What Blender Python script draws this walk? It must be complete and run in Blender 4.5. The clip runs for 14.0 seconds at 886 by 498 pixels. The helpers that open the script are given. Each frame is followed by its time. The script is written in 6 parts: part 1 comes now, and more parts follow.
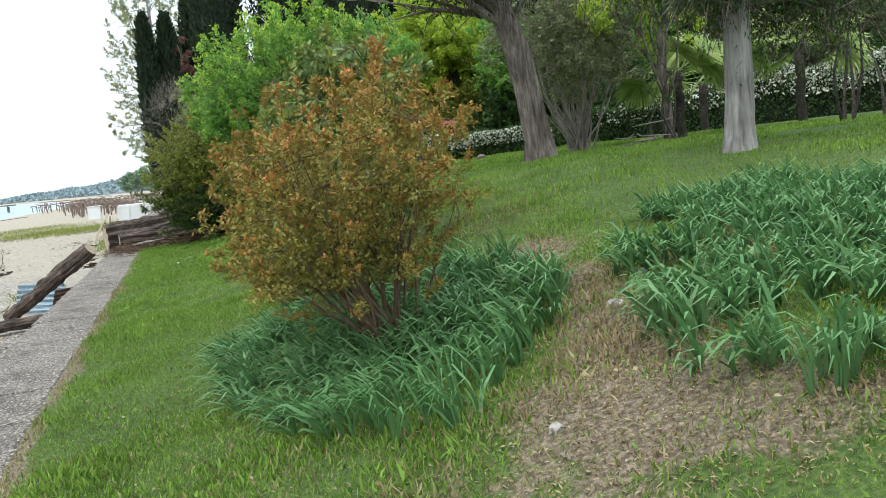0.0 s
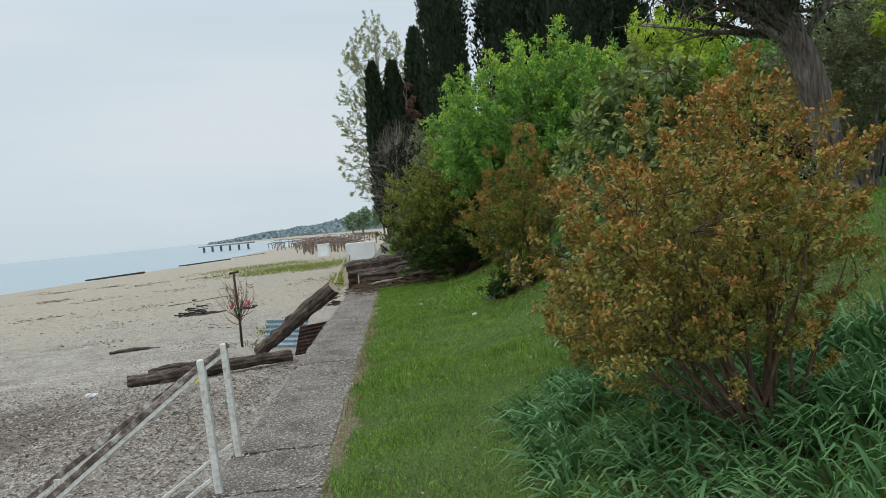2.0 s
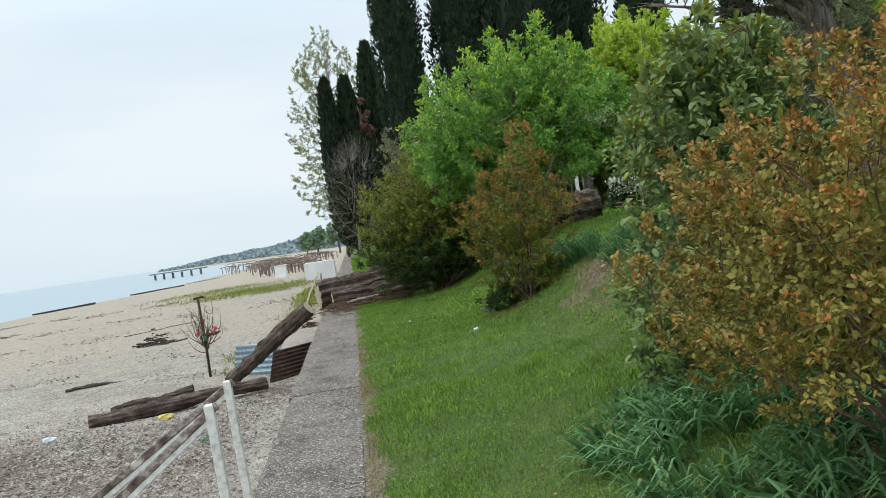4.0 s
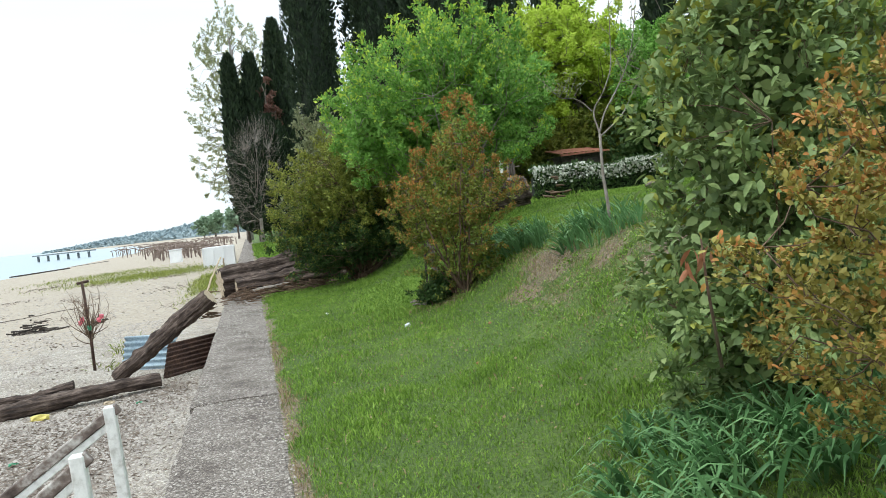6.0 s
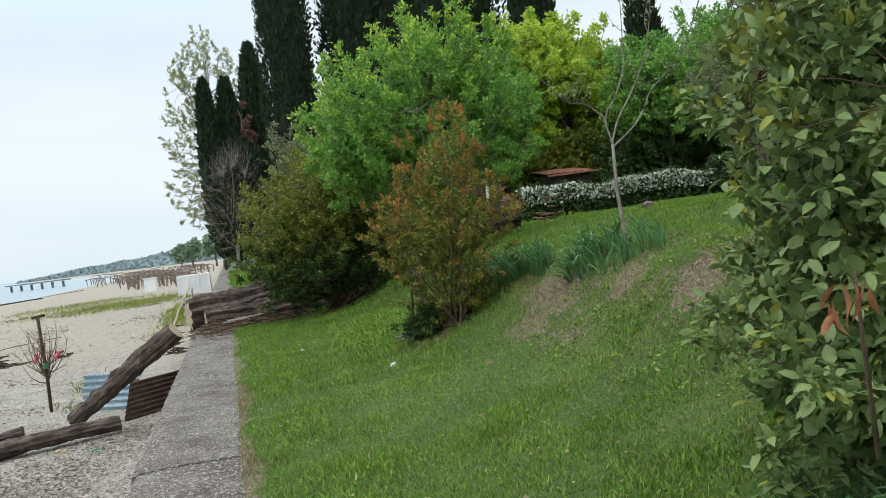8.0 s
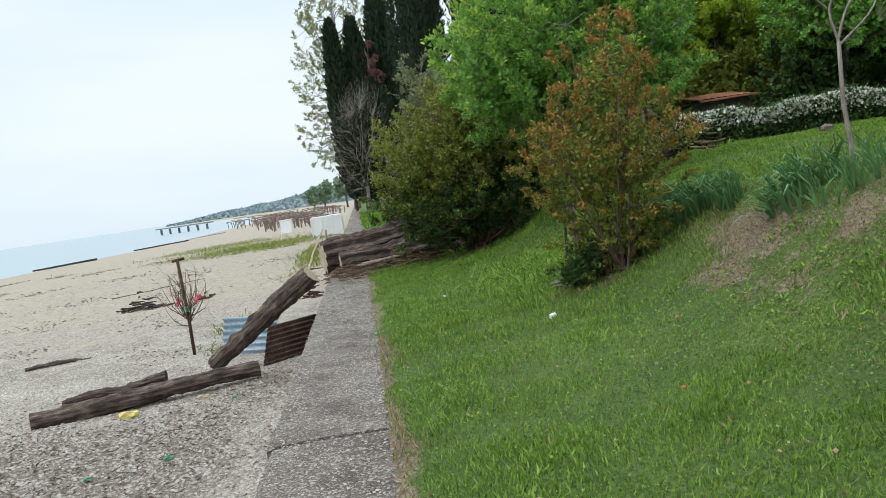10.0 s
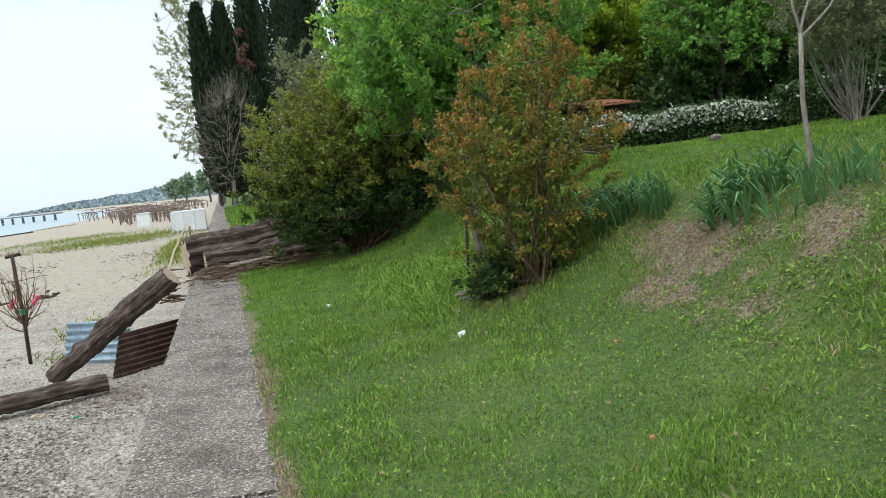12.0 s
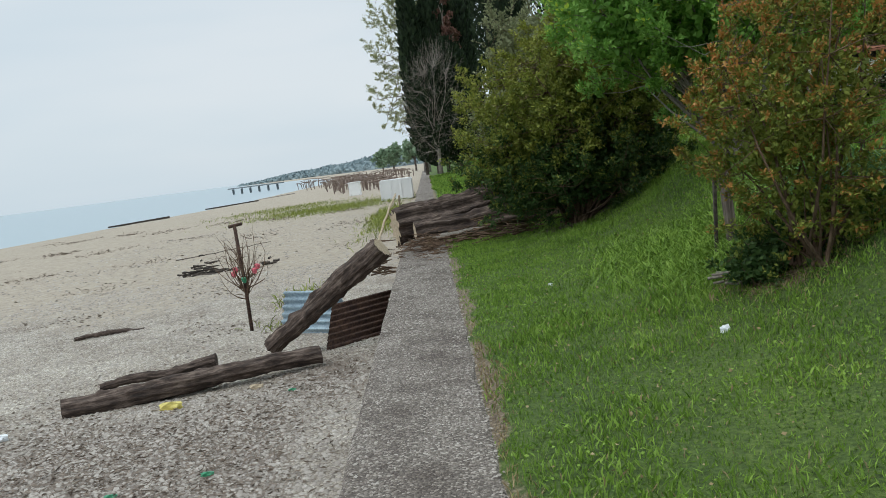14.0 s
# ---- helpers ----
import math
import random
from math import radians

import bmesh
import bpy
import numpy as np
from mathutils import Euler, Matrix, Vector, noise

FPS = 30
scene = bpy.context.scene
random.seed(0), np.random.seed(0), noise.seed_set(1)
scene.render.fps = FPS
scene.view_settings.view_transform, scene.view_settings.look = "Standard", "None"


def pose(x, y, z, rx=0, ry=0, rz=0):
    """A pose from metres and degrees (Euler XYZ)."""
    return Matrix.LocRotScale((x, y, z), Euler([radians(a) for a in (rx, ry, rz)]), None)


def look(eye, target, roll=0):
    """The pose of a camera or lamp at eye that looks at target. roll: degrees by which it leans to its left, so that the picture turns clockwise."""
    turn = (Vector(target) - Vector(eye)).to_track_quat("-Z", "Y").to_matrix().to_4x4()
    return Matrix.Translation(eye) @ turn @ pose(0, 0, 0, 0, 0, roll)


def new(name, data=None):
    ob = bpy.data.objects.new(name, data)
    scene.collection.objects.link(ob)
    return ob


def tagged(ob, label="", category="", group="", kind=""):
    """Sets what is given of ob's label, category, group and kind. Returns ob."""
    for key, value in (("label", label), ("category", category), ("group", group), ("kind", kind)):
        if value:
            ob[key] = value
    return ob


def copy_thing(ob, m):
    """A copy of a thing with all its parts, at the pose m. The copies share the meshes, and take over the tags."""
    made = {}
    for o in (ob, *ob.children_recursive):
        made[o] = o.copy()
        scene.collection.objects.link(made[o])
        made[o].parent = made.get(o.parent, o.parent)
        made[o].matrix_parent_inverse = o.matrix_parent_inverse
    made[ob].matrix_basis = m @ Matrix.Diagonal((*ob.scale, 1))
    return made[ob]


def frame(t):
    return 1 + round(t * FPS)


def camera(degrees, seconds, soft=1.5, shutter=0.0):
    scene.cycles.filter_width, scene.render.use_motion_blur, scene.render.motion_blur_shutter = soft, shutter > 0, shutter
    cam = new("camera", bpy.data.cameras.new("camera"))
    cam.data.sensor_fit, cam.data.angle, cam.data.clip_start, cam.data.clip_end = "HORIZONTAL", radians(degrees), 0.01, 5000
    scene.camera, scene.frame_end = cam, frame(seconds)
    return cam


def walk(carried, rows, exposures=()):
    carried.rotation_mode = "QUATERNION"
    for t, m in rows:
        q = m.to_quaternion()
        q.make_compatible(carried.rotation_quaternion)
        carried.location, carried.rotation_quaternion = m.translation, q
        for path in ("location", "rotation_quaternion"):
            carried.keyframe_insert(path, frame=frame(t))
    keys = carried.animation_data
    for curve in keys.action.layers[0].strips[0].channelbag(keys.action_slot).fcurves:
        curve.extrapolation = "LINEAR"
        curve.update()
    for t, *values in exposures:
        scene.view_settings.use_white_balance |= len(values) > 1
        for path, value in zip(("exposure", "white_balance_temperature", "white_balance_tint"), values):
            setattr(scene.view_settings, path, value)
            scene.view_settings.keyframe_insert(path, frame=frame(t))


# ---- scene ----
cam = camera(57.1, 14.0, soft=0.9)
PATH = [
    (0, (1.961, 1.647, 1.445), (2.552, 3.543, 1.227), -5.6),
    (0.5, (1.778, 1.886, 1.479), (2.296, 3.805, 1.277), -5.5),
    (1, (1.669, 2.113, 1.478), (2.054, 4.07, 1.364), -5.0),
    (1.5, (1.596, 2.411, 1.518), (1.740, 4.403, 1.428), -5.6),
    (2, (1.446, 2.616, 1.517), (1.554, 4.611, 1.445), -5.7),
    (2.5, (1.227, 2.765, 1.554), (1.417, 4.755, 1.534), -5.2),
    (3, (1.117, 2.996, 1.514), (1.310, 4.985, 1.498), -5.7),
    (3.2, (1.085, 3.104, 1.508), (1.258, 5.096, 1.484), -6.9),
    (5.3, (0.815, 4.539, 1.409), (1.097, 6.515, 1.306), -8.8),
    (5.5, (0.806, 4.647, 1.4), (1.087, 6.621, 1.275), -7.9),
    (6, (0.773, 4.957, 1.442), (1.227, 6.899, 1.338), -6.5),
    (6.5, (0.778, 5.22, 1.431), (1.351, 7.132, 1.362), -5.4),
    (7, (0.858, 5.541, 1.445), (1.416, 7.457, 1.391), -8.2),
    (7.2, (0.878, 5.638, 1.433), (1.430, 7.556, 1.379), -8.2),
    (9.3, (0.983, 6.894, 1.438), (1.384, 8.851, 1.392), -6.9),
    (9.5, (0.932, 7.003, 1.447), (1.312, 8.963, 1.395), -7.5),
    (10, (0.871, 7.233, 1.41), (1.059, 9.217, 1.253), -8.4),
    (10.5, (0.868, 7.551, 1.423), (0.930, 9.546, 1.299), -9.4),
    (11, (0.851, 7.817, 1.383), (0.963, 9.807, 1.225), -7.9),
    (11.5, (0.785, 8.092, 1.432), (1.276, 10.017, 1.229), -6.8),
    (12, (0.774, 8.314, 1.405), (1.279, 10.237, 1.207), -6.2),
    (12.5, (0.810, 8.591, 1.415), (1.106, 10.559, 1.234), -7.9),
    (13, (0.742, 8.847, 1.386), (0.943, 10.822, 1.158), -7.1),
    (13.5, (0.656, 9.089, 1.412), (0.862, 11.067, 1.207), -6.8),
    (14, (0.689, 9.308, 1.4), (0.704, 11.295, 1.18), -7.4),
]
walk(cam, [(t, look(eye, target, roll)) for t, eye, target, roll in PATH],
     [(0, 0.48), (0.5, 0.28), (1.0, 0.05), (1.5, -0.2), (2.0, -0.27), (2.5, -0.1), (3.0, 0.0), (5.5, 0.15), (6.0, 0.48), (6.5, 0.82), (7.0, 0.5), (9.5, 0.0), (10.0, 0.15), (10.5, -0.2), (11.0, -0.2), (11.5, 0.22), (12.0, 0.25), (12.5, -0.12), (13.0, -0.22), (14.0, -0.2)])

# exposure and light: an overcast spring day over the sea
scene.view_settings.exposure = 0.0
world = bpy.data.worlds.new("sky")
scene.world = world
world.use_nodes = True
wn, wl = world.node_tree.nodes, world.node_tree.links
wn.clear()
SUN_EL, SUN_AZ = 60.0, 235.0
sky = wn.new("ShaderNodeTexSky")
sky.sky_type = "NISHITA"
sky.sun_disc = False
sky.sun_elevation, sky.sun_rotation = radians(SUN_EL), radians(SUN_AZ)
sky.dust_density, sky.air_density = 3.0, 1.0
skyscale = wn.new("ShaderNodeMix")
skyscale.data_type, skyscale.blend_type = "RGBA", "MULTIPLY"
skyscale.inputs[0].default_value = 1.0
skyscale.inputs[7].default_value = (0.10, 0.10, 0.10, 1)
wc = wn.new("ShaderNodeTexCoord")
wm = wn.new("ShaderNodeMapping")
wm.inputs["Scale"].default_value = (1.0, 1.0, 5.0)
wnoise = wn.new("ShaderNodeTexNoise")
wnoise.inputs["Scale"].default_value = 1.6
wnoise.inputs["Detail"].default_value = 3.0
wramp = wn.new("ShaderNodeValToRGB")
wramp.color_ramp.elements[0].position, wramp.color_ramp.elements[1].position = 0.3, 0.7
wramp.color_ramp.elements[0].color = (0.68, 0.825, 0.925, 1)
wramp.color_ramp.elements[1].color = (0.85, 0.93, 0.985, 1)
wmix = wn.new("ShaderNodeMix")
wmix.data_type = "RGBA"
wmix.inputs[0].default_value = 0.9
wbg, wout = wn.new("ShaderNodeBackground"), wn.new("ShaderNodeOutputWorld")
wl.new(sky.outputs[0], skyscale.inputs[6])
wl.new(wc.outputs["Generated"], wm.inputs[0])
wl.new(wm.outputs[0], wnoise.inputs["Vector"])
wl.new(wnoise.outputs["Fac"], wramp.inputs[0])
wl.new(skyscale.outputs[2], wmix.inputs[6])
wl.new(wramp.outputs[0], wmix.inputs[7])
wsep = wn.new("ShaderNodeSeparateXYZ")
wl.new(wc.outputs["Generated"], wsep.inputs[0])
wup = wn.new("ShaderNodeMapRange")
wup.inputs[1].default_value, wup.inputs[2].default_value, wup.inputs[3].default_value, wup.inputs[4].default_value = 0.25, 1.0, 1.02, 2.25
wl.new(wsep.outputs[2], wup.inputs[0])
wlift = wn.new("ShaderNodeVectorMath")
wlift.operation = "SCALE"
wl.new(wmix.outputs[2], wlift.inputs[0])
wl.new(wup.outputs[0], wlift.inputs["Scale"])
wl.new(wlift.outputs[0], wbg.inputs[0])
wl.new(wbg.outputs[0], wout.inputs[0])
wbg.inputs[1].default_value = 1.0
sun = new("sun", bpy.data.lights.new("sun", "SUN"))
sun.data.energy, sun.data.angle, sun.data.color = 0.9, radians(25), (1.0, 0.96, 0.9)
az, el = radians(SUN_AZ), radians(SUN_EL)
sun.matrix_world = look((20 * math.sin(az) * math.cos(el), 20 * math.cos(az) * math.cos(el), 20 * math.sin(el)), (0, 0, 0))


# ---- materials ----
def nodes_of(name):
    m = bpy.data.materials.new(name)
    m.use_nodes = True
    n = m.node_tree.nodes
    return m, n, m.node_tree.links, n["Principled BSDF"]


def ramp(n, stops):
    r = n.new("ShaderNodeValToRGB")
    e = r.color_ramp.elements
    e[0].position, e[0].color = stops[0][0], (*stops[0][1], 1)
    e[1].position, e[1].color = stops[-1][0], (*stops[-1][1], 1)
    for p, c in stops[1:-1]:
        x = e.new(p)
        x.color = (*c, 1)
    return r


def noise_tex(n, l, coord, scale, detail=4.0, stretch=(1, 1, 1), rough=0.6):
    mp = n.new("ShaderNodeMapping")
    mp.inputs["Scale"].default_value = stretch
    t = n.new("ShaderNodeTexNoise")
    t.inputs["Scale"].default_value, t.inputs["Detail"].default_value, t.inputs["Roughness"].default_value = scale, detail, rough
    l.new(coord, mp.inputs[0])
    l.new(mp.outputs[0], t.inputs["Vector"])
    return t.outputs["Fac"]


def mixed(n, l, fac, a, b, blend="MIX"):
    m = n.new("ShaderNodeMix")
    m.data_type, m.blend_type = "RGBA", blend
    for i, v in ((0, fac), (6, a), (7, b)):
        if hasattr(v, "is_linked"):
            l.new(v, m.inputs[i])
        elif i == 0:
            m.inputs[0].default_value = v
        else:
            m.inputs[i].default_value = (*v, 1)
    return m.outputs[2]


def bumped(n, l, bsdf, height, strength, distance=0.02):
    b = n.new("ShaderNodeBump")
    b.inputs["Strength"].default_value, b.inputs["Distance"].default_value = strength, distance
    l.new(height, b.inputs["Height"])
    l.new(b.outputs[0], bsdf.inputs["Normal"])


def rough_mat(name, dark, mid, light, big=0.6, fine=25.0, rough=0.9, bump=0.5, stretch=(1, 1, 1), metal=0.0):
    """A surface that varies at two scales."""
    m, n, l, b = nodes_of(name)
    co = n.new("ShaderNodeTexCoord").outputs["Object"]
    f = noise_tex(n, l, co, fine, 6, stretch)
    g = noise_tex(n, l, co, big, 3)
    add = n.new("ShaderNodeMath")
    add.operation = "MULTIPLY_ADD"
    add.inputs[1].default_value = 0.6
    l.new(f, add.inputs[0])
    sc = n.new("ShaderNodeMath")
    sc.operation = "MULTIPLY"
    sc.inputs[1].default_value = 0.4
    l.new(g, sc.inputs[0])
    l.new(sc.outputs[0], add.inputs[2])
    r = ramp(n, [(0.36, dark), (0.5, mid), (0.64, light)])
    l.new(add.outputs[0], r.inputs[0])
    l.new(r.outputs[0], b.inputs["Base Color"])
    b.inputs["Roughness"].default_value, b.inputs["Metallic"].default_value = rough, metal
    bumped(n, l, b, f, bump)
    return m


def leaf_mat(name, stops, gloss=0.5, through_light=0.35):
    """Leaves: each one has its own tone, and lets some light through."""
    m, n, l, b = nodes_of(name)
    geo = n.new("ShaderNodeNewGeometry")
    co = n.new("ShaderNodeTexCoord").outputs["Object"]
    g = noise_tex(n, l, co, 2.4, 4)
    mx = n.new("ShaderNodeMath")
    mx.operation = "MULTIPLY_ADD"
    mx.inputs[1].default_value = 0.42
    l.new(geo.outputs["Random Per Island"], mx.inputs[0])
    sc = n.new("ShaderNodeMath")
    sc.operation = "MULTIPLY"
    sc.inputs[1].default_value = 0.68
    l.new(g, sc.inputs[0])
    l.new(sc.outputs[0], mx.inputs[2])
    stops = [(stops[0][0], tuple(c * 0.6 for c in stops[0][1]))] + list(stops[1:])
    r = ramp(n, stops)
    l.new(mx.outputs[0], r.inputs[0])
    l.new(r.outputs[0], b.inputs["Base Color"])
    b.inputs["Roughness"].default_value = gloss + 0.1
    b.inputs["Specular IOR Level"].default_value = 0.3
    tr = n.new("ShaderNodeBsdfTranslucent")
    l.new(r.outputs[0], tr.inputs[0])
    ms = n.new("ShaderNodeMixShader")
    ms.inputs[0].default_value = through_light * 0.6
    l.new(b.outputs[0], ms.inputs[1])
    l.new(tr.outputs[0], ms.inputs[2])
    l.new(ms.outputs[0], n["Material Output"].inputs[0])
    return m


M_GRASS = leaf_mat("grass", [(0.15, (0.059, 0.117, 0.012)), (0.48, (0.135, 0.243, 0.028)), (0.78, (0.246, 0.380, 0.061)), (1.0, (0.396, 0.408, 0.129))], 0.55, 0.3)
M_DRY = leaf_mat("dry_grass", [(0.1, (0.120, 0.086, 0.043)), (0.5, (0.264, 0.198, 0.102)), (0.9, (0.456, 0.372, 0.216))], 0.8, 0.2)
M_IRIS = leaf_mat("iris_leaf", [(0.1, (0.050, 0.126, 0.042)), (0.5, (0.109, 0.243, 0.085)), (0.85, (0.208, 0.360, 0.151)), (1.0, (0.416, 0.408, 0.236))], 0.42, 0.4)
M_ORANGE = leaf_mat("copper_leaf", [(0.15, (0.177, 0.124, 0.031)), (0.4, (0.298, 0.191, 0.041)), (0.62, (0.408, 0.206, 0.050)), (0.9, (0.508, 0.181, 0.058))], 0.5, 0.35)
M_GOLD = leaf_mat("golden_leaf", [(0.1, (0.147, 0.136, 0.029)), (0.5, (0.262, 0.234, 0.052)), (0.9, (0.399, 0.339, 0.079))], 0.5, 0.45)
M_OLIVE = leaf_mat("olive_leaf", [(0.1, (0.103, 0.139, 0.023)), (0.5, (0.221, 0.253, 0.038)), (0.9, (0.389, 0.380, 0.078))], 0.5, 0.3)
M_GREEN = leaf_mat("spring_leaf", [(0.1, (0.078, 0.180, 0.034)), (0.5, (0.174, 0.360, 0.066)), (0.9, (0.348, 0.564, 0.132))], 0.5, 0.7)
M_LIME = leaf_mat("lime_leaf", [(0.1, (0.269, 0.381, 0.034)), (0.5, (0.426, 0.560, 0.067)), (0.9, (0.627, 0.717, 0.134))], 0.5, 0.95)
M_DARKLEAF = leaf_mat("dark_leaf", [(0.1, (0.020, 0.044, 0.013)), (0.5, (0.044, 0.094, 0.024)), (0.9, (0.094, 0.149, 0.039))], 0.65, 0.2)
M_BUSH = leaf_mat("bush_leaf", [(0.1, (0.068, 0.099, 0.016)), (0.5, (0.169, 0.209, 0.033)), (0.9, (0.315, 0.330, 0.062))], 0.6, 0.3)
M_LAUREL = leaf_mat("laurel_leaf", [(0.1, (0.063, 0.105, 0.036)), (0.45, (0.154, 0.231, 0.077)), (0.85, (0.294, 0.364, 0.133)), (1.0, (0.476, 0.280, 0.112))], 0.42, 0.45)
M_CYPRESS = leaf_mat("cypress_spray", [(0.1, (0.012, 0.022, 0.012)), (0.5, (0.022, 0.04, 0.019)), (0.95, (0.045, 0.07, 0.028))], 0.7, 0.1)
M_GREYLEAF = leaf_mat("grey_leaf", [(0.1, (0.096, 0.114, 0.054)), (0.5, (0.204, 0.228, 0.114)), (0.9, (0.360, 0.384, 0.216))], 0.6, 0.3)
M_PALELEAF = leaf_mat("young_leaf", [(0.1, (0.300, 0.338, 0.156)), (0.9, (0.475, 0.500, 0.264))], 0.6, 0.95)
M_REDLEAF = leaf_mat("rust_leaf", [(0.1, (0.14, 0.07, 0.05)), (0.9, (0.25, 0.13, 0.1))], 0.7, 0.2)
M_FLOWER = leaf_mat("white_flower", [(0.1, (0.6, 0.62, 0.5)), (0.9, (0.82, 0.82, 0.74))], 0.6, 0.2)
M_PALM = leaf_mat("palm_leaf", [(0.1, (0.13, 0.22, 0.05)), (0.5, (0.27, 0.37, 0.1)), (0.9, (0.42, 0.46, 0.17))], 0.45, 0.3)
M_BARK = rough_mat("bark_grey", (0.05, 0.036, 0.03), (0.15, 0.118, 0.1), (0.32, 0.27, 0.235), 2.0, 30, 0.95, 1.0, (1, 1, 0.1))
M_BARKPALE = rough_mat("bark_pale", (0.11, 0.098, 0.09), (0.26, 0.24, 0.222), (0.44, 0.41, 0.385), 2.0, 18, 0.95, 1.0, (1, 1, 0.1))
M_TWIG = rough_mat("twig", (0.06, 0.035, 0.02), (0.13, 0.08, 0.05), (0.22, 0.15, 0.1), 2.0, 40, 0.95, 0.4, (1, 1, 0.2))
M_TWIGGREY = rough_mat("twig_grey", (0.12, 0.1, 0.08), (0.22, 0.19, 0.16), (0.36, 0.33, 0.29), 2.0, 40, 0.95, 0.4, (1, 1, 0.2))
M_DRIFT = rough_mat("driftwood", (0.02, 0.014, 0.011), (0.075, 0.052, 0.041), (0.21, 0.16, 0.13), 3.5, 20, 0.95, 1.0, (1.7, 0.2, 1.7))
M_CUT = rough_mat("cut_wood", (0.3, 0.22, 0.14), (0.45, 0.36, 0.25), (0.6, 0.5, 0.37), 3, 30, 0.9, 0.4)
M_CHAR = rough_mat("wet_wood", (0.02, 0.015, 0.012), (0.05, 0.04, 0.033), (0.12, 0.1, 0.08), 2, 25, 0.9, 0.8)
# near-black colour that stands for the shade inside cypress crowns and hedges
M_CROWNSHADE = rough_mat("crown_shade", (0.008, 0.014, 0.008), (0.014, 0.022, 0.012), (0.02, 0.032, 0.016), 2, 10, 1.0, 0.2)
M_WHITE = rough_mat("worn_white_paint", (0.42, 0.4, 0.36), (0.66, 0.65, 0.61), (0.78, 0.77, 0.73), 2.5, 30, 0.6, 0.25)
M_FRESHWHITE = rough_mat("clean_white_paint", (0.7, 0.71, 0.71), (0.8, 0.81, 0.81), (0.86, 0.87, 0.87), 1.0, 12, 0.6, 0.1)
M_RUST = rough_mat("rust", (0.03, 0.017, 0.013), (0.065, 0.036, 0.026), (0.13, 0.075, 0.05), 3, 25, 0.85, 0.4, metal=0.2)
M_RAIL = rough_mat("flaked_rail_paint", (0.05, 0.032, 0.025), (0.16, 0.12, 0.1), (0.55, 0.52, 0.47), 6, 18, 0.8, 0.4)
M_TIN = rough_mat("blue_tin", (0.16, 0.22, 0.27), (0.28, 0.37, 0.43), (0.4, 0.49, 0.53), 3, 20, 0.5, 0.2, metal=0.3)
M_STONE = rough_mat("stone", (0.2, 0.18, 0.16), (0.36, 0.33, 0.3), (0.56, 0.53, 0.49), 3, 30, 0.9, 0.4)
M_FARWOOD = rough_mat("far_timber", (0.1, 0.07, 0.055), (0.19, 0.14, 0.115), (0.33, 0.27, 0.23), 0.6, 3, 0.95, 0.2)
M_PIER = rough_mat("pier_concrete", (0.1, 0.12, 0.13), (0.17, 0.19, 0.2), (0.26, 0.28, 0.29), 0.2, 1, 0.9, 0.2)
# grey-blue tones put the haze of distance into the hill's colour
M_HILL = leaf_mat("hazed_woods", [(0.1, (0.25, 0.32, 0.345)), (0.5, (0.28, 0.35, 0.37)), (0.9, (0.33, 0.4, 0.405))], 0.9, 0.0)
M_HILLBASE = rough_mat("hazed_hill", (0.17, 0.22, 0.235), (0.185, 0.24, 0.255), (0.21, 0.265, 0.275), 0.01, 0.05, 1.0, 0.0)
# light green, paled further to put distance haze into the colour
M_FARGREEN = leaf_mat("hazed_trees", [(0.1, (0.2, 0.3, 0.19)), (0.9, (0.3, 0.41, 0.26))], 0.9, 0.1)
M_ROOF = rough_mat("roof_tile", (0.2, 0.075, 0.045), (0.32, 0.12, 0.07), (0.42, 0.18, 0.11), 1, 12, 0.85, 0.4)


def flat_mat(name, col, rough=0.5):
    return rough_mat(name, tuple(c * 0.75 for c in col), col, tuple(min(1, c * 1.2) for c in col), 6, 40, rough, 0.15)


M_YELLOW = flat_mat("yellow_plastic", (0.62, 0.52, 0.14), 0.45)
M_GREENPL = flat_mat("green_plastic", (0.04, 0.24, 0.12), 0.35)
M_PINK = flat_mat("pink_cloth", (0.72, 0.16, 0.2), 0.7)
M_WHITEPL = flat_mat("white_plastic", (0.72, 0.74, 0.76), 0.5)
M_BROWNLEAF = flat_mat("brown_leaf", (0.36, 0.15, 0.07), 0.7)


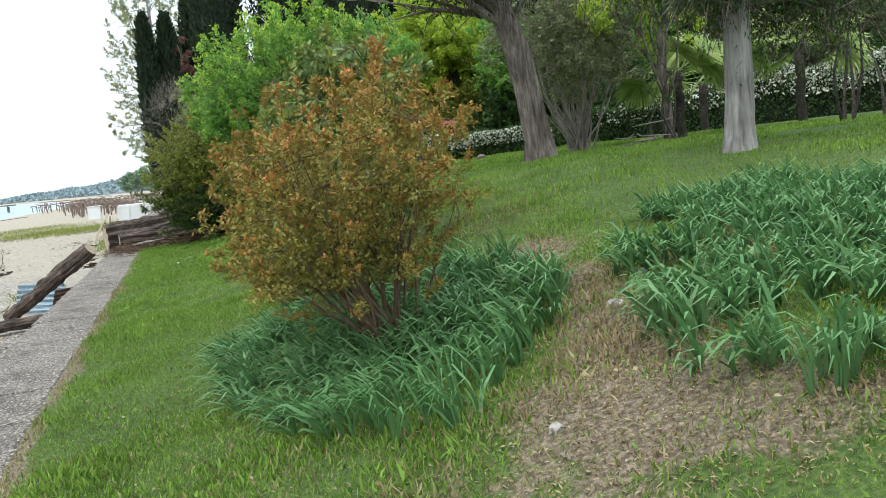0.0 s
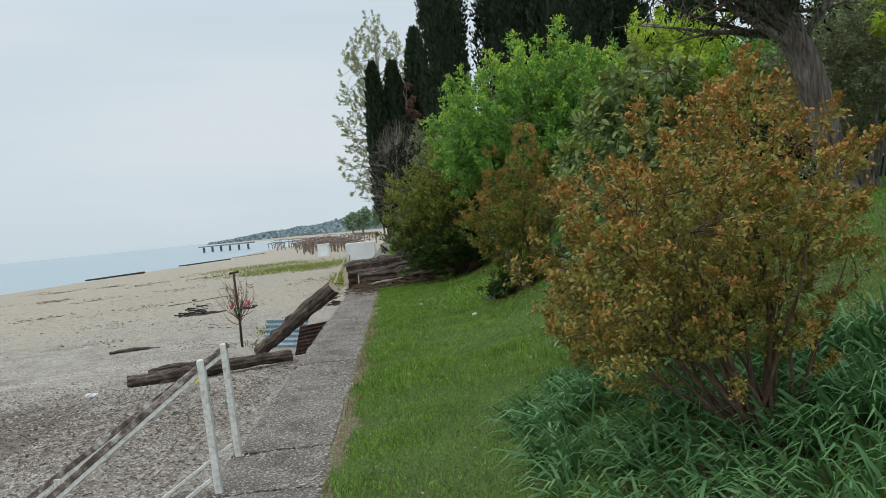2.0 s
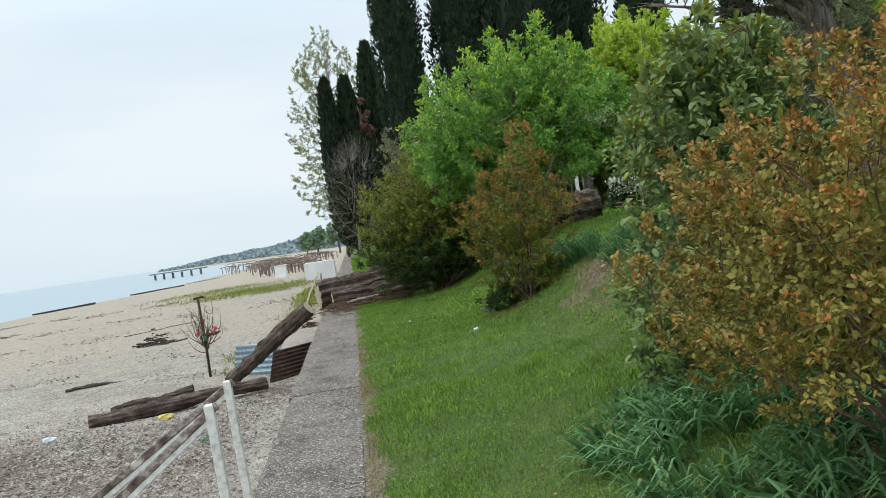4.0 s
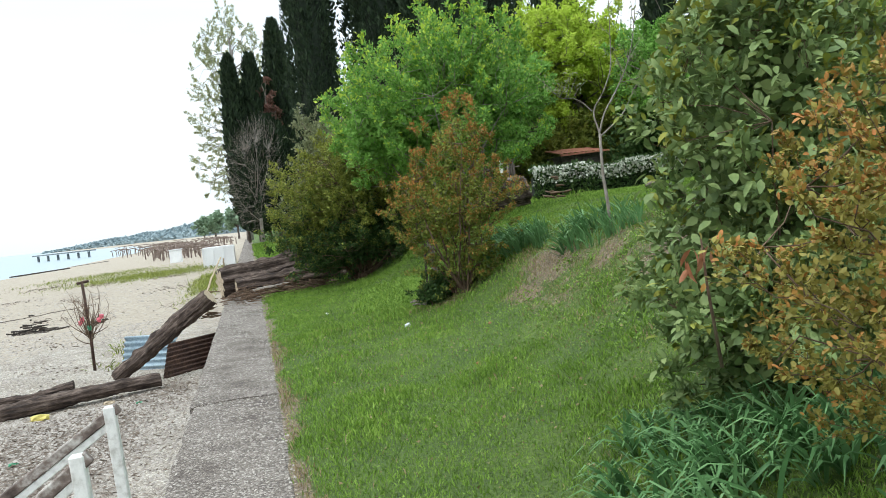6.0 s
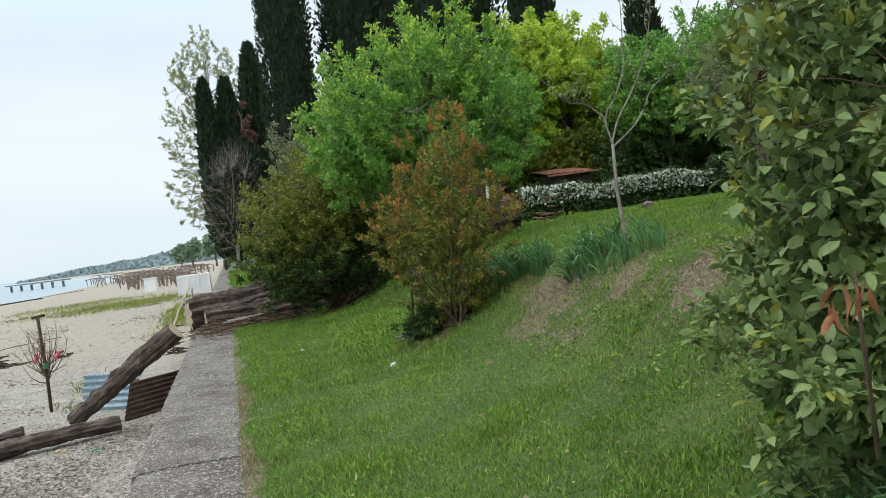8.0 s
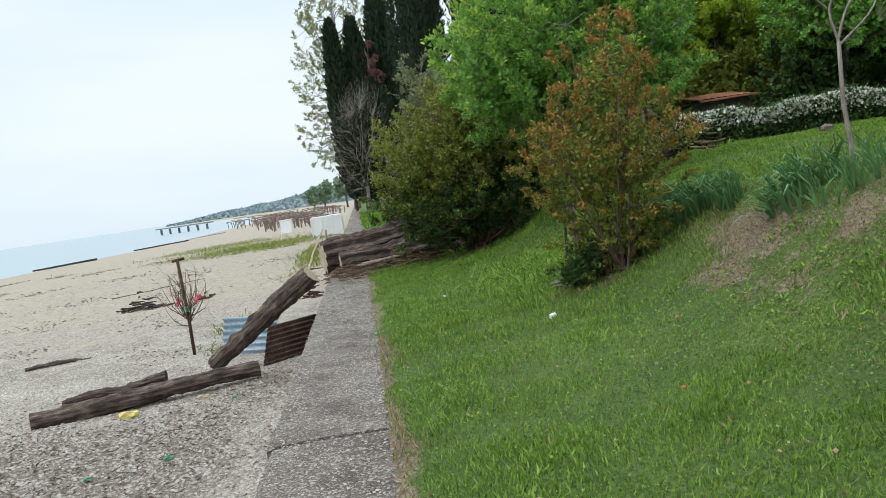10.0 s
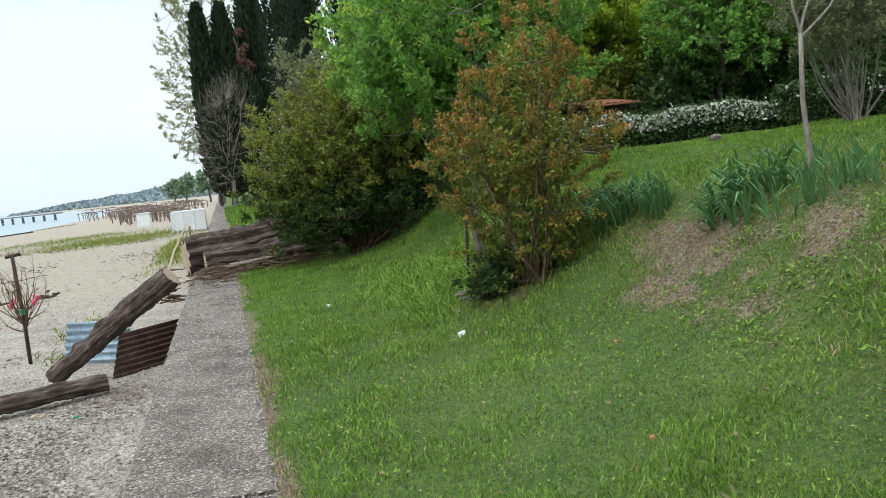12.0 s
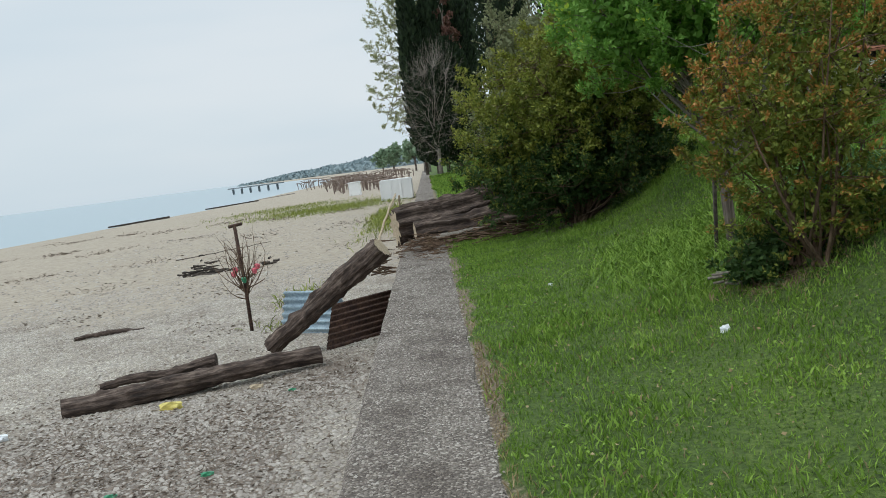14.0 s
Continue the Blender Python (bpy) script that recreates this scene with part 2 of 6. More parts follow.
def ground_mat():
    """Lawn earth: green thatch, with bare earth where the mask says so."""
    m, n, l, b = nodes_of("lawn_earth")
    co = n.new("ShaderNodeTexCoord").outputs["Object"]
    f, g = noise_tex(n, l, co, 40, 6), noise_tex(n, l, co, 1.1, 5)
    green = ramp(n, [(0.3, (0.03, 0.05, 0.011)), (0.5, (0.065, 0.11, 0.019)), (0.7, (0.125, 0.175, 0.04))])
    l.new(f, green.inputs[0])
    lush = ramp(n, [(0.35, (0.75, 0.8, 0.7)), (0.65, (1.15, 1.1, 1.0))])
    l.new(g, lush.inputs[0])
    gcol = mixed(n, l, 1.0, green.outputs[0], lush.outputs[0], "MULTIPLY")
    earth = ramp(n, [(0.3, (0.07, 0.052, 0.034)), (0.5, (0.17, 0.13, 0.088)), (0.66, (0.31, 0.25, 0.175)), (0.78, (0.4, 0.35, 0.26))])
    l.new(f, earth.inputs[0])
    at = n.new("ShaderNodeAttribute")
    at.attribute_name = "earth"
    ad = n.new("ShaderNodeMath")
    ad.operation = "MULTIPLY_ADD"
    ad.inputs[1].default_value = 0.9
    l.new(noise_tex(n, l, co, 5, 5), ad.inputs[0])
    l.new(at.outputs["Fac"], ad.inputs[2])
    mask = ramp(n, [(0.84, (0, 0, 0)), (1.04, (1, 1, 1))])
    l.new(ad.outputs[0], mask.inputs[0])
    l.new(mixed(n, l, mask.outputs[0], gcol, earth.outputs[0]), b.inputs["Base Color"])
    b.inputs["Roughness"].default_value = 1.0
    bumped(n, l, b, f, 0.8, 0.03)
    return m


def pebble_mat(name, sand):
    """Shingle: cells with their own grey; where sand is set, drifts of tan sand lie over it away from the wall."""
    m, n, l, b = nodes_of(name)
    co = n.new("ShaderNodeTexCoord").outputs["Object"]
    v = n.new("ShaderNodeTexVoronoi")
    v.inputs["Scale"].default_value = 42 if sand else 85
    l.new(co, v.inputs["Vector"])
    grey = n.new("ShaderNodeSeparateColor")
    l.new(v.outputs["Color"], grey.inputs[0])
    if sand:
        r = ramp(n, [(0.0, (0.2, 0.17, 0.14)), (0.4, (0.32, 0.284, 0.238)), (0.8, (0.455, 0.418, 0.36)), (1.0, (0.63, 0.6, 0.54))])
    else:
        r = ramp(n, [(0.0, (0.115, 0.095, 0.082)), (0.5, (0.195, 0.168, 0.146)), (0.85, (0.32, 0.285, 0.25)), (1.0, (0.54, 0.5, 0.45))])
    l.new(grey.outputs[0], r.inputs[0])
    col = r.outputs[0]
    stain = ramp(n, [(0.35, (0.62, 0.58, 0.54) if sand else (0.52, 0.48, 0.45)), (0.6, (1.0, 0.99, 0.96))])
    l.new(noise_tex(n, l, co, 0.9 if sand else 2.2, 6), stain.inputs[0])
    col = mixed(n, l, 1.0, col, stain.outputs[0], "MULTIPLY")
    if sand:
        tan = ramp(n, [(0.35, (0.29, 0.245, 0.188)), (0.6, (0.4, 0.344, 0.268))])
        l.new(noise_tex(n, l, co, 3, 8), tan.inputs[0])
        sp = n.new("ShaderNodeSeparateXYZ")
        l.new(co, sp.inputs[0])
        mr = n.new("ShaderNodeMapRange")
        mr.inputs[1].default_value, mr.inputs[2].default_value = 21.0, 38.0
        mr.inputs[3].default_value, mr.inputs[4].default_value = 0.0, 0.62
        l.new(sp.outputs[1], mr.inputs[0])
        ad = n.new("ShaderNodeMath")
        ad.operation = "ADD"
        l.new(mr.outputs[0], ad.inputs[0])
        l.new(noise_tex(n, l, co, 0.16, 6, (1, 0.5, 1)), ad.inputs[1])
        mask = ramp(n, [(0.72, (0, 0, 0)), (0.86, (1, 1, 1))])
        l.new(ad.outputs[0], mask.inputs[0])
        col = mixed(n, l, mask.outputs[0], col, tan.outputs[0])
        at = n.new("ShaderNodeAttribute")
        at.attribute_name = "debris"
        md = n.new("ShaderNodeMath")
        md.operation = "MULTIPLY_ADD"
        md.inputs[1].default_value = 0.7
        l.new(noise_tex(n, l, co, 4, 7), md.inputs[0])
        l.new(at.outputs["Fac"], md.inputs[2])
        dm = ramp(n, [(0.6, (0, 0, 0)), (1.0, (0.8, 0.8, 0.8))])
        l.new(md.outputs[0], dm.inputs[0])
        scraps = ramp(n, [(0.35, (0.075, 0.057, 0.046)), (0.65, (0.22, 0.175, 0.14))])
        l.new(noise_tex(n, l, co, 30, 6), scraps.inputs[0])
        col = mixed(n, l, dm.outputs[0], col, scraps.outputs[0])
    l.new(col, b.inputs["Base Color"])
    b.inputs["Roughness"].default_value = 0.95
    inv = n.new("ShaderNodeMath")
    inv.operation = "SUBTRACT"
    inv.inputs[0].default_value = 1.0
    l.new(v.outputs["Distance"], inv.inputs[1])
    bumped(n, l, b, inv.outputs[0], 0.7, 0.02)
    return m


def water_mat():
    m, n, l, b = nodes_of("sea_water")
    co = n.new("ShaderNodeTexCoord").outputs["Object"]
    f = noise_tex(n, l, co, 1.2, 5, (1.0, 0.35, 1.0))
    b.inputs["Base Color"].default_value = (0.25, 0.335, 0.37, 1)
    b.inputs["Roughness"].default_value = 0.28
    bumped(n, l, b, f, 0.25, 0.1)
    return m


M_GROUND, M_BEACH, M_WALL, M_WATER = ground_mat(), pebble_mat("shingle_and_sand", True), pebble_mat("exposed_aggregate", False), water_mat()


# ---- mesh helpers ----
R = np.random.default_rng(11)


def mesh_from(name, V, F, mat):
    """A mesh from arrays of corners and of faces with one number of corners."""
    V, F = np.asarray(V, dtype=np.float32).reshape(-1, 3), np.asarray(F, dtype=np.int32)
    k = F.shape[1]
    me = bpy.data.meshes.new(name)
    me.vertices.add(len(V))
    me.vertices.foreach_set("co", V.ravel())
    me.loops.add(F.size)
    me.loops.foreach_set("vertex_index", F.ravel())
    me.polygons.add(len(F))
    me.polygons.foreach_set("loop_start", np.arange(0, F.size, k, dtype=np.int32))
    me.update(calc_edges=True)
    me.materials.append(mat)
    return me


def put(name, me, parent=None, label="", at=(0, 0, 0)):
    ob = new(name, me)
    ob.location = at
    if parent:
        ob.parent = parent
    return tagged(ob, label)


def part(name, bm, material, parent, label="", smooth=False):
    """Links a bmesh as one mesh object under a thing."""
    me = bpy.data.meshes.new(name)
    bm.to_mesh(me)
    bm.free()
    me.materials.append(material)
    if smooth:
        for p in me.polygons:
            p.use_smooth = True
    return put(name, me, parent, label)


def thing(name, at, label, category, group="", kind=""):
    ob = new(name)
    ob.location = at
    return tagged(ob, label, category, group, kind)


class Tubes:
    """Gathers tapered tubes into one mesh."""

    def __init__(self):
        self.V, self.F, self.n = [], [], 0

    def add(self, pts, radii, sides=6, cap=True):
        pts = np.asarray(pts, dtype=float)
        rings = []
        for i in range(len(pts)):
            d = pts[min(i + 1, len(pts) - 1)] - pts[max(i - 1, 0)]
            d /= np.linalg.norm(d) + 1e-9
            u = np.cross(d, (0.31, 0.9, 0.2) if abs(d[2]) > 0.8 else (0, 0, 1))
            u /= np.linalg.norm(u) + 1e-9
            w = np.cross(d, u)
            a = np.linspace(0, 2 * np.pi, sides, endpoint=False)
            rings.append(pts[i] + radii[i] * (np.cos(a)[:, None] * u + np.sin(a)[:, None] * w))
        base = self.n
        for r in rings:
            self.V.append(r)
            self.n += sides
        for i in range(len(rings) - 1):
            for k in range(sides):
                p, q = base + i * sides + k, base + i * sides + (k + 1) % sides
                self.F.append((p, q, q + sides, p + sides))
        if cap:
            for i, flip in ((0, True), (len(rings) - 1, False)):
                c = self.n
                self.V.append(pts[i][None, :])
                self.n += 1
                for k in range(sides):
                    p, q = base + i * sides + k, base + i * sides + (k + 1) % sides
                    self.F.append((q, p, c, c) if flip else (p, q, c, c))
        return self

    def mesh(self, name, mat, smooth=True):
        V = np.concatenate(self.V)
        me = bpy.data.meshes.new(name)
        faces = [f if f[2] != f[3] else f[:3] for f in self.F]
        me.from_pydata(V.tolist(), [], [tuple(int(x) for x in f) for f in faces])
        me.materials.append(mat)
        if smooth:
            me.polygons.foreach_set("use_smooth", np.ones(len(me.polygons), dtype=bool))
        me.update()
        return me


def unit(a):
    return a / (np.linalg.norm(a, axis=-1, keepdims=True) + 1e-9)


def leaf_arrays(P, D, size, width=0.45, fold=0.25, N=None):
    """Leaves at P that point along D: an oval blade, folded along its midrib and bent down at the tip. N: the way their upper side faces."""
    n = len(P)
    D = unit(D)
    S = unit(np.cross(D, R.normal(size=(n, 3)) if N is None else N))
    U = np.cross(S, D)
    L = np.broadcast_to(np.asarray(size, dtype=float).reshape(-1, 1), (n, 1))
    rib = [P, P + D * L * 0.32 + U * L * 0.03, P + D * L * 0.68, P + D * L * 0.97 - U * L * 0.13]
    V = list(rib)
    for k, w in ((1, 0.47), (2, 0.4)):
        V += [rib[k] + S * L * width * w + U * L * fold * 0.3 * w, rib[k] - S * L * width * w + U * L * fold * 0.3 * w]
    V = np.stack(V, axis=1).reshape(-1, 3)
    i = np.arange(n)[:, None] * 8
    F = np.concatenate([i + np.array([f]) for f in ((0, 1, 4), (0, 5, 1), (1, 2, 6), (1, 6, 4), (1, 5, 7), (1, 7, 2), (2, 3, 6), (2, 7, 3))])
    return V, F


def quick_leaves(P, D, size, width=0.5, N=None):
    """Smaller leaves, one folded pair of triangles each. N: the way their upper side faces."""
    n = len(P)
    D = unit(D)
    S = unit(np.cross(D, R.normal(size=(n, 3)) if N is None else N))
    U = np.cross(S, D)
    L = np.broadcast_to(np.asarray(size, dtype=float).reshape(-1, 1), (n, 1))
    mid = P + D * L * 0.45
    V = np.stack([P, mid + S * L * width * 0.5 + U * L * 0.12, P + D * L, mid - S * L * width * 0.5 + U * L * 0.12], axis=1).reshape(-1, 3)
    i = np.arange(n)[:, None] * 4
    F = np.concatenate([i + np.array([[0, 2, 1]]), i + np.array([[0, 3, 2]])])
    return V, F


def blades(P, D, L, W, droop):
    """Long narrow leaves from the ground: three joints that bend over."""
    n = len(P)
    D = unit(D)
    side = unit(np.cross(D, np.array([0, 0, 1.0]) + R.normal(size=(n, 3)) * 0.3))
    flat = unit(D * np.array([1, 1, 0.0]) + 1e-4)
    L, W, droop = (np.broadcast_to(np.asarray(v, dtype=float).reshape(-1, 1), (n, 1)) for v in (L, W, droop))
    up = np.array([0, 0, 1.0])
    a = P + D * L * 0.5
    c = P + D * L * 0.85 + flat * L * droop * 0.3 - up * L * droop * 0.12
    t = P + D * L * 1.0 + flat * L * droop * 0.75 - up * L * droop * 0.5
    V = np.stack([P - side * W * 0.35, P + side * W * 0.35, a - side * W * 0.5, a + side * W * 0.5, c - side * W * 0.33, c + side * W * 0.33, t], axis=1).reshape(-1, 3)
    i = np.arange(n)[:, None] * 7
    F = np.concatenate([i + np.array([f]) for f in ((0, 1, 3), (0, 3, 2), (2, 3, 5), (2, 5, 4), (4, 5, 6))])
    return V, F


# ---- the lie of the land ----
def wave(x, y, seed, scale=1.0):
    """Uneven patches, about -1 to 1."""
    rr = np.random.default_rng(seed)
    total = 0
    for k in range(9):
        a, f = rr.uniform(0, 6.28), scale * rr.uniform(0.6, 4.5)
        total = total + np.sin((x * math.cos(a) + y * math.sin(a)) * f + rr.uniform(0, 6.28))
    return total / 3.2


LATE = ((0.8, -0.02), (0.87, 0), (2.0, 0.04), (2.7, 0.12), (3.1, 0.21), (3.5, 0.40), (3.9, 0.68), (4.4, 1.0), (5.2, 1.12), (7, 1.3), (10, 1.38), (25, 1.8), (80, 5), (700, 30))
EARLY = ((0.8, -0.02), (0.87, 0), (1.6, 0.02), (2.4, 0.1), (3.0, 0.32), (3.5, 0.45), (4, 0.6), (5, 0.8), (7.5, 1.17), (10, 1.3), (25, 1.8), (80, 5), (700, 30))


def land(x, y):
    x, y = np.asarray(x, dtype=float), np.asarray(y, dtype=float)
    late = np.interp(x, *zip(*LATE))
    early = np.interp(x, *zip(*EARLY))
    k = np.clip((y - 6.5) / 4.5, 0, 1)
    k = k * k * (3 - 2 * k)
    z = early * (1 - k) + late * k
    bump = np.sin(x * 2.1 + y * 0.7) * np.sin(y * 1.7 - x * 0.6) * 0.025
    return z + bump * np.clip((x - 1.2) / 1.5, 0, 1)


def earth(x, y):
    """How bare the ground is: the trodden way between the iris beds, the worn bank, a rim along the wall."""
    x, y = np.asarray(x, dtype=float), np.asarray(y, dtype=float)

    def spot(cx, cy, rx, ry, turn=0.0):
        c, s = math.cos(turn), math.sin(turn)
        u, v = (x - cx) * c + (y - cy) * s, -(x - cx) * s + (y - cy) * c
        return np.exp(-((u / rx) ** 2 + (v / ry) ** 2) * 1.3)
    e = np.maximum.reduce([
        spot(3.8, 4.9, 0.5, 1.0, -0.35) * 0.9, spot(3.4, 4.5, 0.5, 0.6) * 0.85, spot(4.15, 5.9, 0.3, 0.9, -0.3) * 0.85, spot(4.45, 7.2, 0.4, 0.7) * 0.7, spot(3.8, 3.7, 0.7, 0.5) * 0.6, spot(3.4, 4.1, 0.9, 0.65) * 0.7,
        spot(4.3, 3.0, 1.0, 0.9) * 0.42, spot(5.0, 5.6, 0.9, 1.0) * 0.5, spot(2.9, 6.4, 0.6, 0.9) * 0.65, spot(4.6, 8.6, 0.8, 0.9) * 0.4,
        spot(3.95, 13.4, 0.35, 1.2) * 0.8, spot(4.05, 11.6, 0.4, 0.9) * 0.45, spot(3.2, 15.1, 0.5, 0.5) * 0.75, spot(4.0, 10.3, 0.5, 0.9) * 0.46, spot(3.6, 12.4, 0.4, 0.8) * 0.5, spot(3.55, 13.2, 0.25, 0.7) * 0.72,
        spot(3.1, 21.9, 1.6, 0.8) * 0.7, (spot(4.3, 11.2, 1.15, 3.6) * (0.46 + 0.24 * wave(x, y, 9, 1.9))), (spot(2.6, 4.0, 2.4, 2.2) * (0.34 + 0.12 * wave(x, y, 12, 2.0)))])
    rim = 0.13 + 0.06 * np.sin(y * 2.3) + 0.04 * np.sin(y * 7.1 + 1)
    return np.maximum(e, 0.72 * np.clip(1.25 - (x - 0.86) / rim, 0, 1))


BEACH_Z, SEA_Z = -1.3, -2.0


def shore(y):
    return np.interp(y, (-60, 20, 94, 150, 260, 420, 700, 1100, 1500, 1540), (-62, -56, -43.5, -33.5, -32, -45, -95, -210, -340, -250))


def beach_z(x, y):
    x, y = np.asarray(x, dtype=float), np.asarray(y, dtype=float)
    s = shore(y)
    t = np.clip((x - s) / np.maximum(-10 - s, 3), -1.5, 1)
    z = np.where(t > 0, SEA_Z + (BEACH_Z - SEA_Z) * np.clip(t, 0, 1) ** 0.8, SEA_Z + 0.8 * t)
    return z + 0.03 * np.sin(x * 0.9 + y * 0.5) * np.sin(y * 0.8 - x * 0.35) * (t > 0)


def debris(x, y):
    """Where the tide left brown scraps on the shingle."""
    x, y = np.asarray(x, dtype=float), np.asarray(y, dtype=float)
    off = y - (16.9 + (x + 3) * 0.2)
    band = np.where(off > 0, np.exp(-(off / 2.7) ** 2), 0.55 + 0.45 * np.exp(-(off / 2.7) ** 2)) * np.clip((-x - 0.4) / 1.2, 0, 1)
    foot = np.exp(-((x + 1.0) / 0.9) ** 2 - ((y - 20.0) / 1.6) ** 2) * 0.7
    return np.maximum(band, foot)


def grid_mesh(name, xs, ys, zf, mat):
    X, Y = np.meshgrid(xs, ys)
    V = np.stack([X, Y, zf(X, Y)], axis=-1).reshape(-1, 3)
    nx = len(xs)
    i = (np.arange(len(ys) - 1)[:, None] * nx + np.arange(nx - 1)[None, :]).ravel()
    me = mesh_from(name, V, np.stack([i, i + 1, i + nx + 1, i + nx], axis=1), mat)
    me.polygons.foreach_set("use_smooth", np.ones(len(me.polygons), dtype=bool))
    return me, V


xs = np.concatenate([np.arange(0.8, 9, 0.12), np.geomspace(9.1, 900, 40)])
ys = np.concatenate([-np.geomspace(300, 6, 14), np.arange(-4, 24, 0.14), np.geomspace(24.2, 1500, 60)])
me, V = grid_mesh("ground", xs, ys, land, M_GROUND)
att = me.attributes.new("earth", "FLOAT", "POINT")
att.data.foreach_set("value", earth(V[:, 0], V[:, 1]).astype(np.float32))
tagged(put("ground", me), "sloping green lawn with bare earthy patches", "lawn", kind="structure")
xs = np.concatenate([np.linspace(-420, -70, 30), np.linspace(-66, -10, 60), np.arange(-9.5, 0.12, 0.3), [0.12]])
ys = np.concatenate([np.linspace(-60, 4, 24), np.arange(5, 40, 0.35), np.geomspace(40.5, 1540, 70)])
me, V = grid_mesh("beach", xs, ys, beach_z, M_BEACH)
att = me.attributes.new("debris", "FLOAT", "POINT")
att.data.foreach_set("value", debris(V[:, 0], V[:, 1]).astype(np.float32))
tagged(put("beach", me), "wide grey shingle beach with tan sand drifts", "beach", kind="structure")
xs, ys = np.linspace(-4500, 60, 12), np.linspace(-400, 4800, 12)
me, V = grid_mesh("water", xs, ys, lambda x, y: np.full_like(x, SEA_Z), M_WATER)
tagged(put("water", me), "calm pale blue-grey sea under haze", "sea", kind="structure")

# sea wall: slabs of exposed aggregate, with open joints
seawall = thing("wall_sea", (0, 0, 0), "low sea wall with a pebbly concrete top, used as a path", "wall", kind="structure")
JOINTS = [-30, -20, -12, -5, -1.2, 2.0, 4.8, 7.5, 8.42, 12.1, 16.0, 20.2, 26, 34, 44, 58, 75, 95, 120]


def slab_mesh(length, seed, cut=0.012):
    """A slab with a worn edge, its far end at 0, 0.8 m wide."""
    rr = np.random.default_rng(seed)
    bm = bmesh.new()
    n = max(2, int(length / 0.35))
    if length > 9:
        n = 8
    profile = ((0.1, -2.0), (0.1, -0.06), (0.13, -0.012), (0.155, 0.0), (0.45, 0.006), (0.82, 0.0), (0.858, -0.02), (0.858, -2.0))
    rows = []
    for i in range(n + 1):
        y = length * i / n + (cut if i == 0 else -cut if i == n else 0)
        chip = 0.02 * rr.normal(size=len(profile)) * np.array([0, .4, 1, .8, 0, .5, .6, 0])
        rows.append([bm.verts.new((px + chip[k] * 0.8, y, pz - abs(chip[k]) * 0.25)) for k, (px, pz) in enumerate(profile)])
    for a, b in zip(rows, rows[1:]):
        for k in range(len(profile) - 1):
            bm.faces.new((a[k], a[k + 1], b[k + 1], b[k]))
    bm.faces.new(rows[0])
    bm.faces.new(rows[-1][::-1])
    bmesh.ops.recalc_face_normals(bm, faces=bm.faces)
    return bm


for k, (a, b) in enumerate(zip(JOINTS, JOINTS[1:])):
    o = part("slab", slab_mesh(b - a, k, 0.03 if 7 < a < 9 or 7 < b < 9 else 0.012), M_WALL, seawall)
    o.location = (0, a, 0.004 * math.sin(k * 2.3))
bm = bmesh.new()
bmesh.ops.create_cube(bm, size=1, matrix=Matrix.Translation((0.48, 45, -1.06)) @ Matrix.Diagonal((0.7, 150, 1.96, 1)))
part("footing", bm, M_CHAR, seawall, "dark footing under the slabs")


# ---- plants ----
def in_blobs(n, blobs, shell=0.55, ragged=0.0):
    """Points in a crown made of ellipsoids, most of them near its skin; some shoots stand out above it."""
    vol = np.array([b[3] * b[4] * b[5] for b in blobs])
    pick = R.choice(len(blobs), size=n, p=vol / vol.sum())
    d = unit(R.normal(size=(n, 3)))
    r = R.uniform(size=(n, 1)) ** (1 / 3)
    r = np.where(R.uniform(size=(n, 1)) < shell, 0.72 + 0.33 * R.uniform(size=(n, 1)), r)
    out = R.uniform(size=(n, 1)) < ragged
    r = np.where(out, R.uniform(1.02, 1.32, size=(n, 1)), r)
    d = np.where(out, unit(d + np.array([0, 0, 0.5])), d)
    b = np.array(blobs)[pick]
    return b[:, :3] + d * r * b[:, 3:6]


def bent(a, b, steps=4, sag=0.06):
    a, b = np.asarray(a, float), np.asarray(b, float)
    t = np.linspace(0, 1, steps + 1)[:, None]
    w = R.normal(size=(1, 3)) * sag * np.linalg.norm(b - a)
    return a + (b - a) * t + w * np.sin(t * np.pi) + R.normal(size=(steps + 1, 3)) * 0.012 * np.linalg.norm(b - a) * np.minimum(t, 1 - t)


def spaced(points, count, gap):
    """The first points that keep a gap to one another, filled up to count."""
    kept, rest = [], []
    for p in points:
        if len(kept) < count and (not kept or min(((np.array(kept) - p) ** 2).sum(axis=1)) > gap * gap):
            kept.append(p)
        else:
            rest.append(p)
    return np.array((kept + rest)[:count])


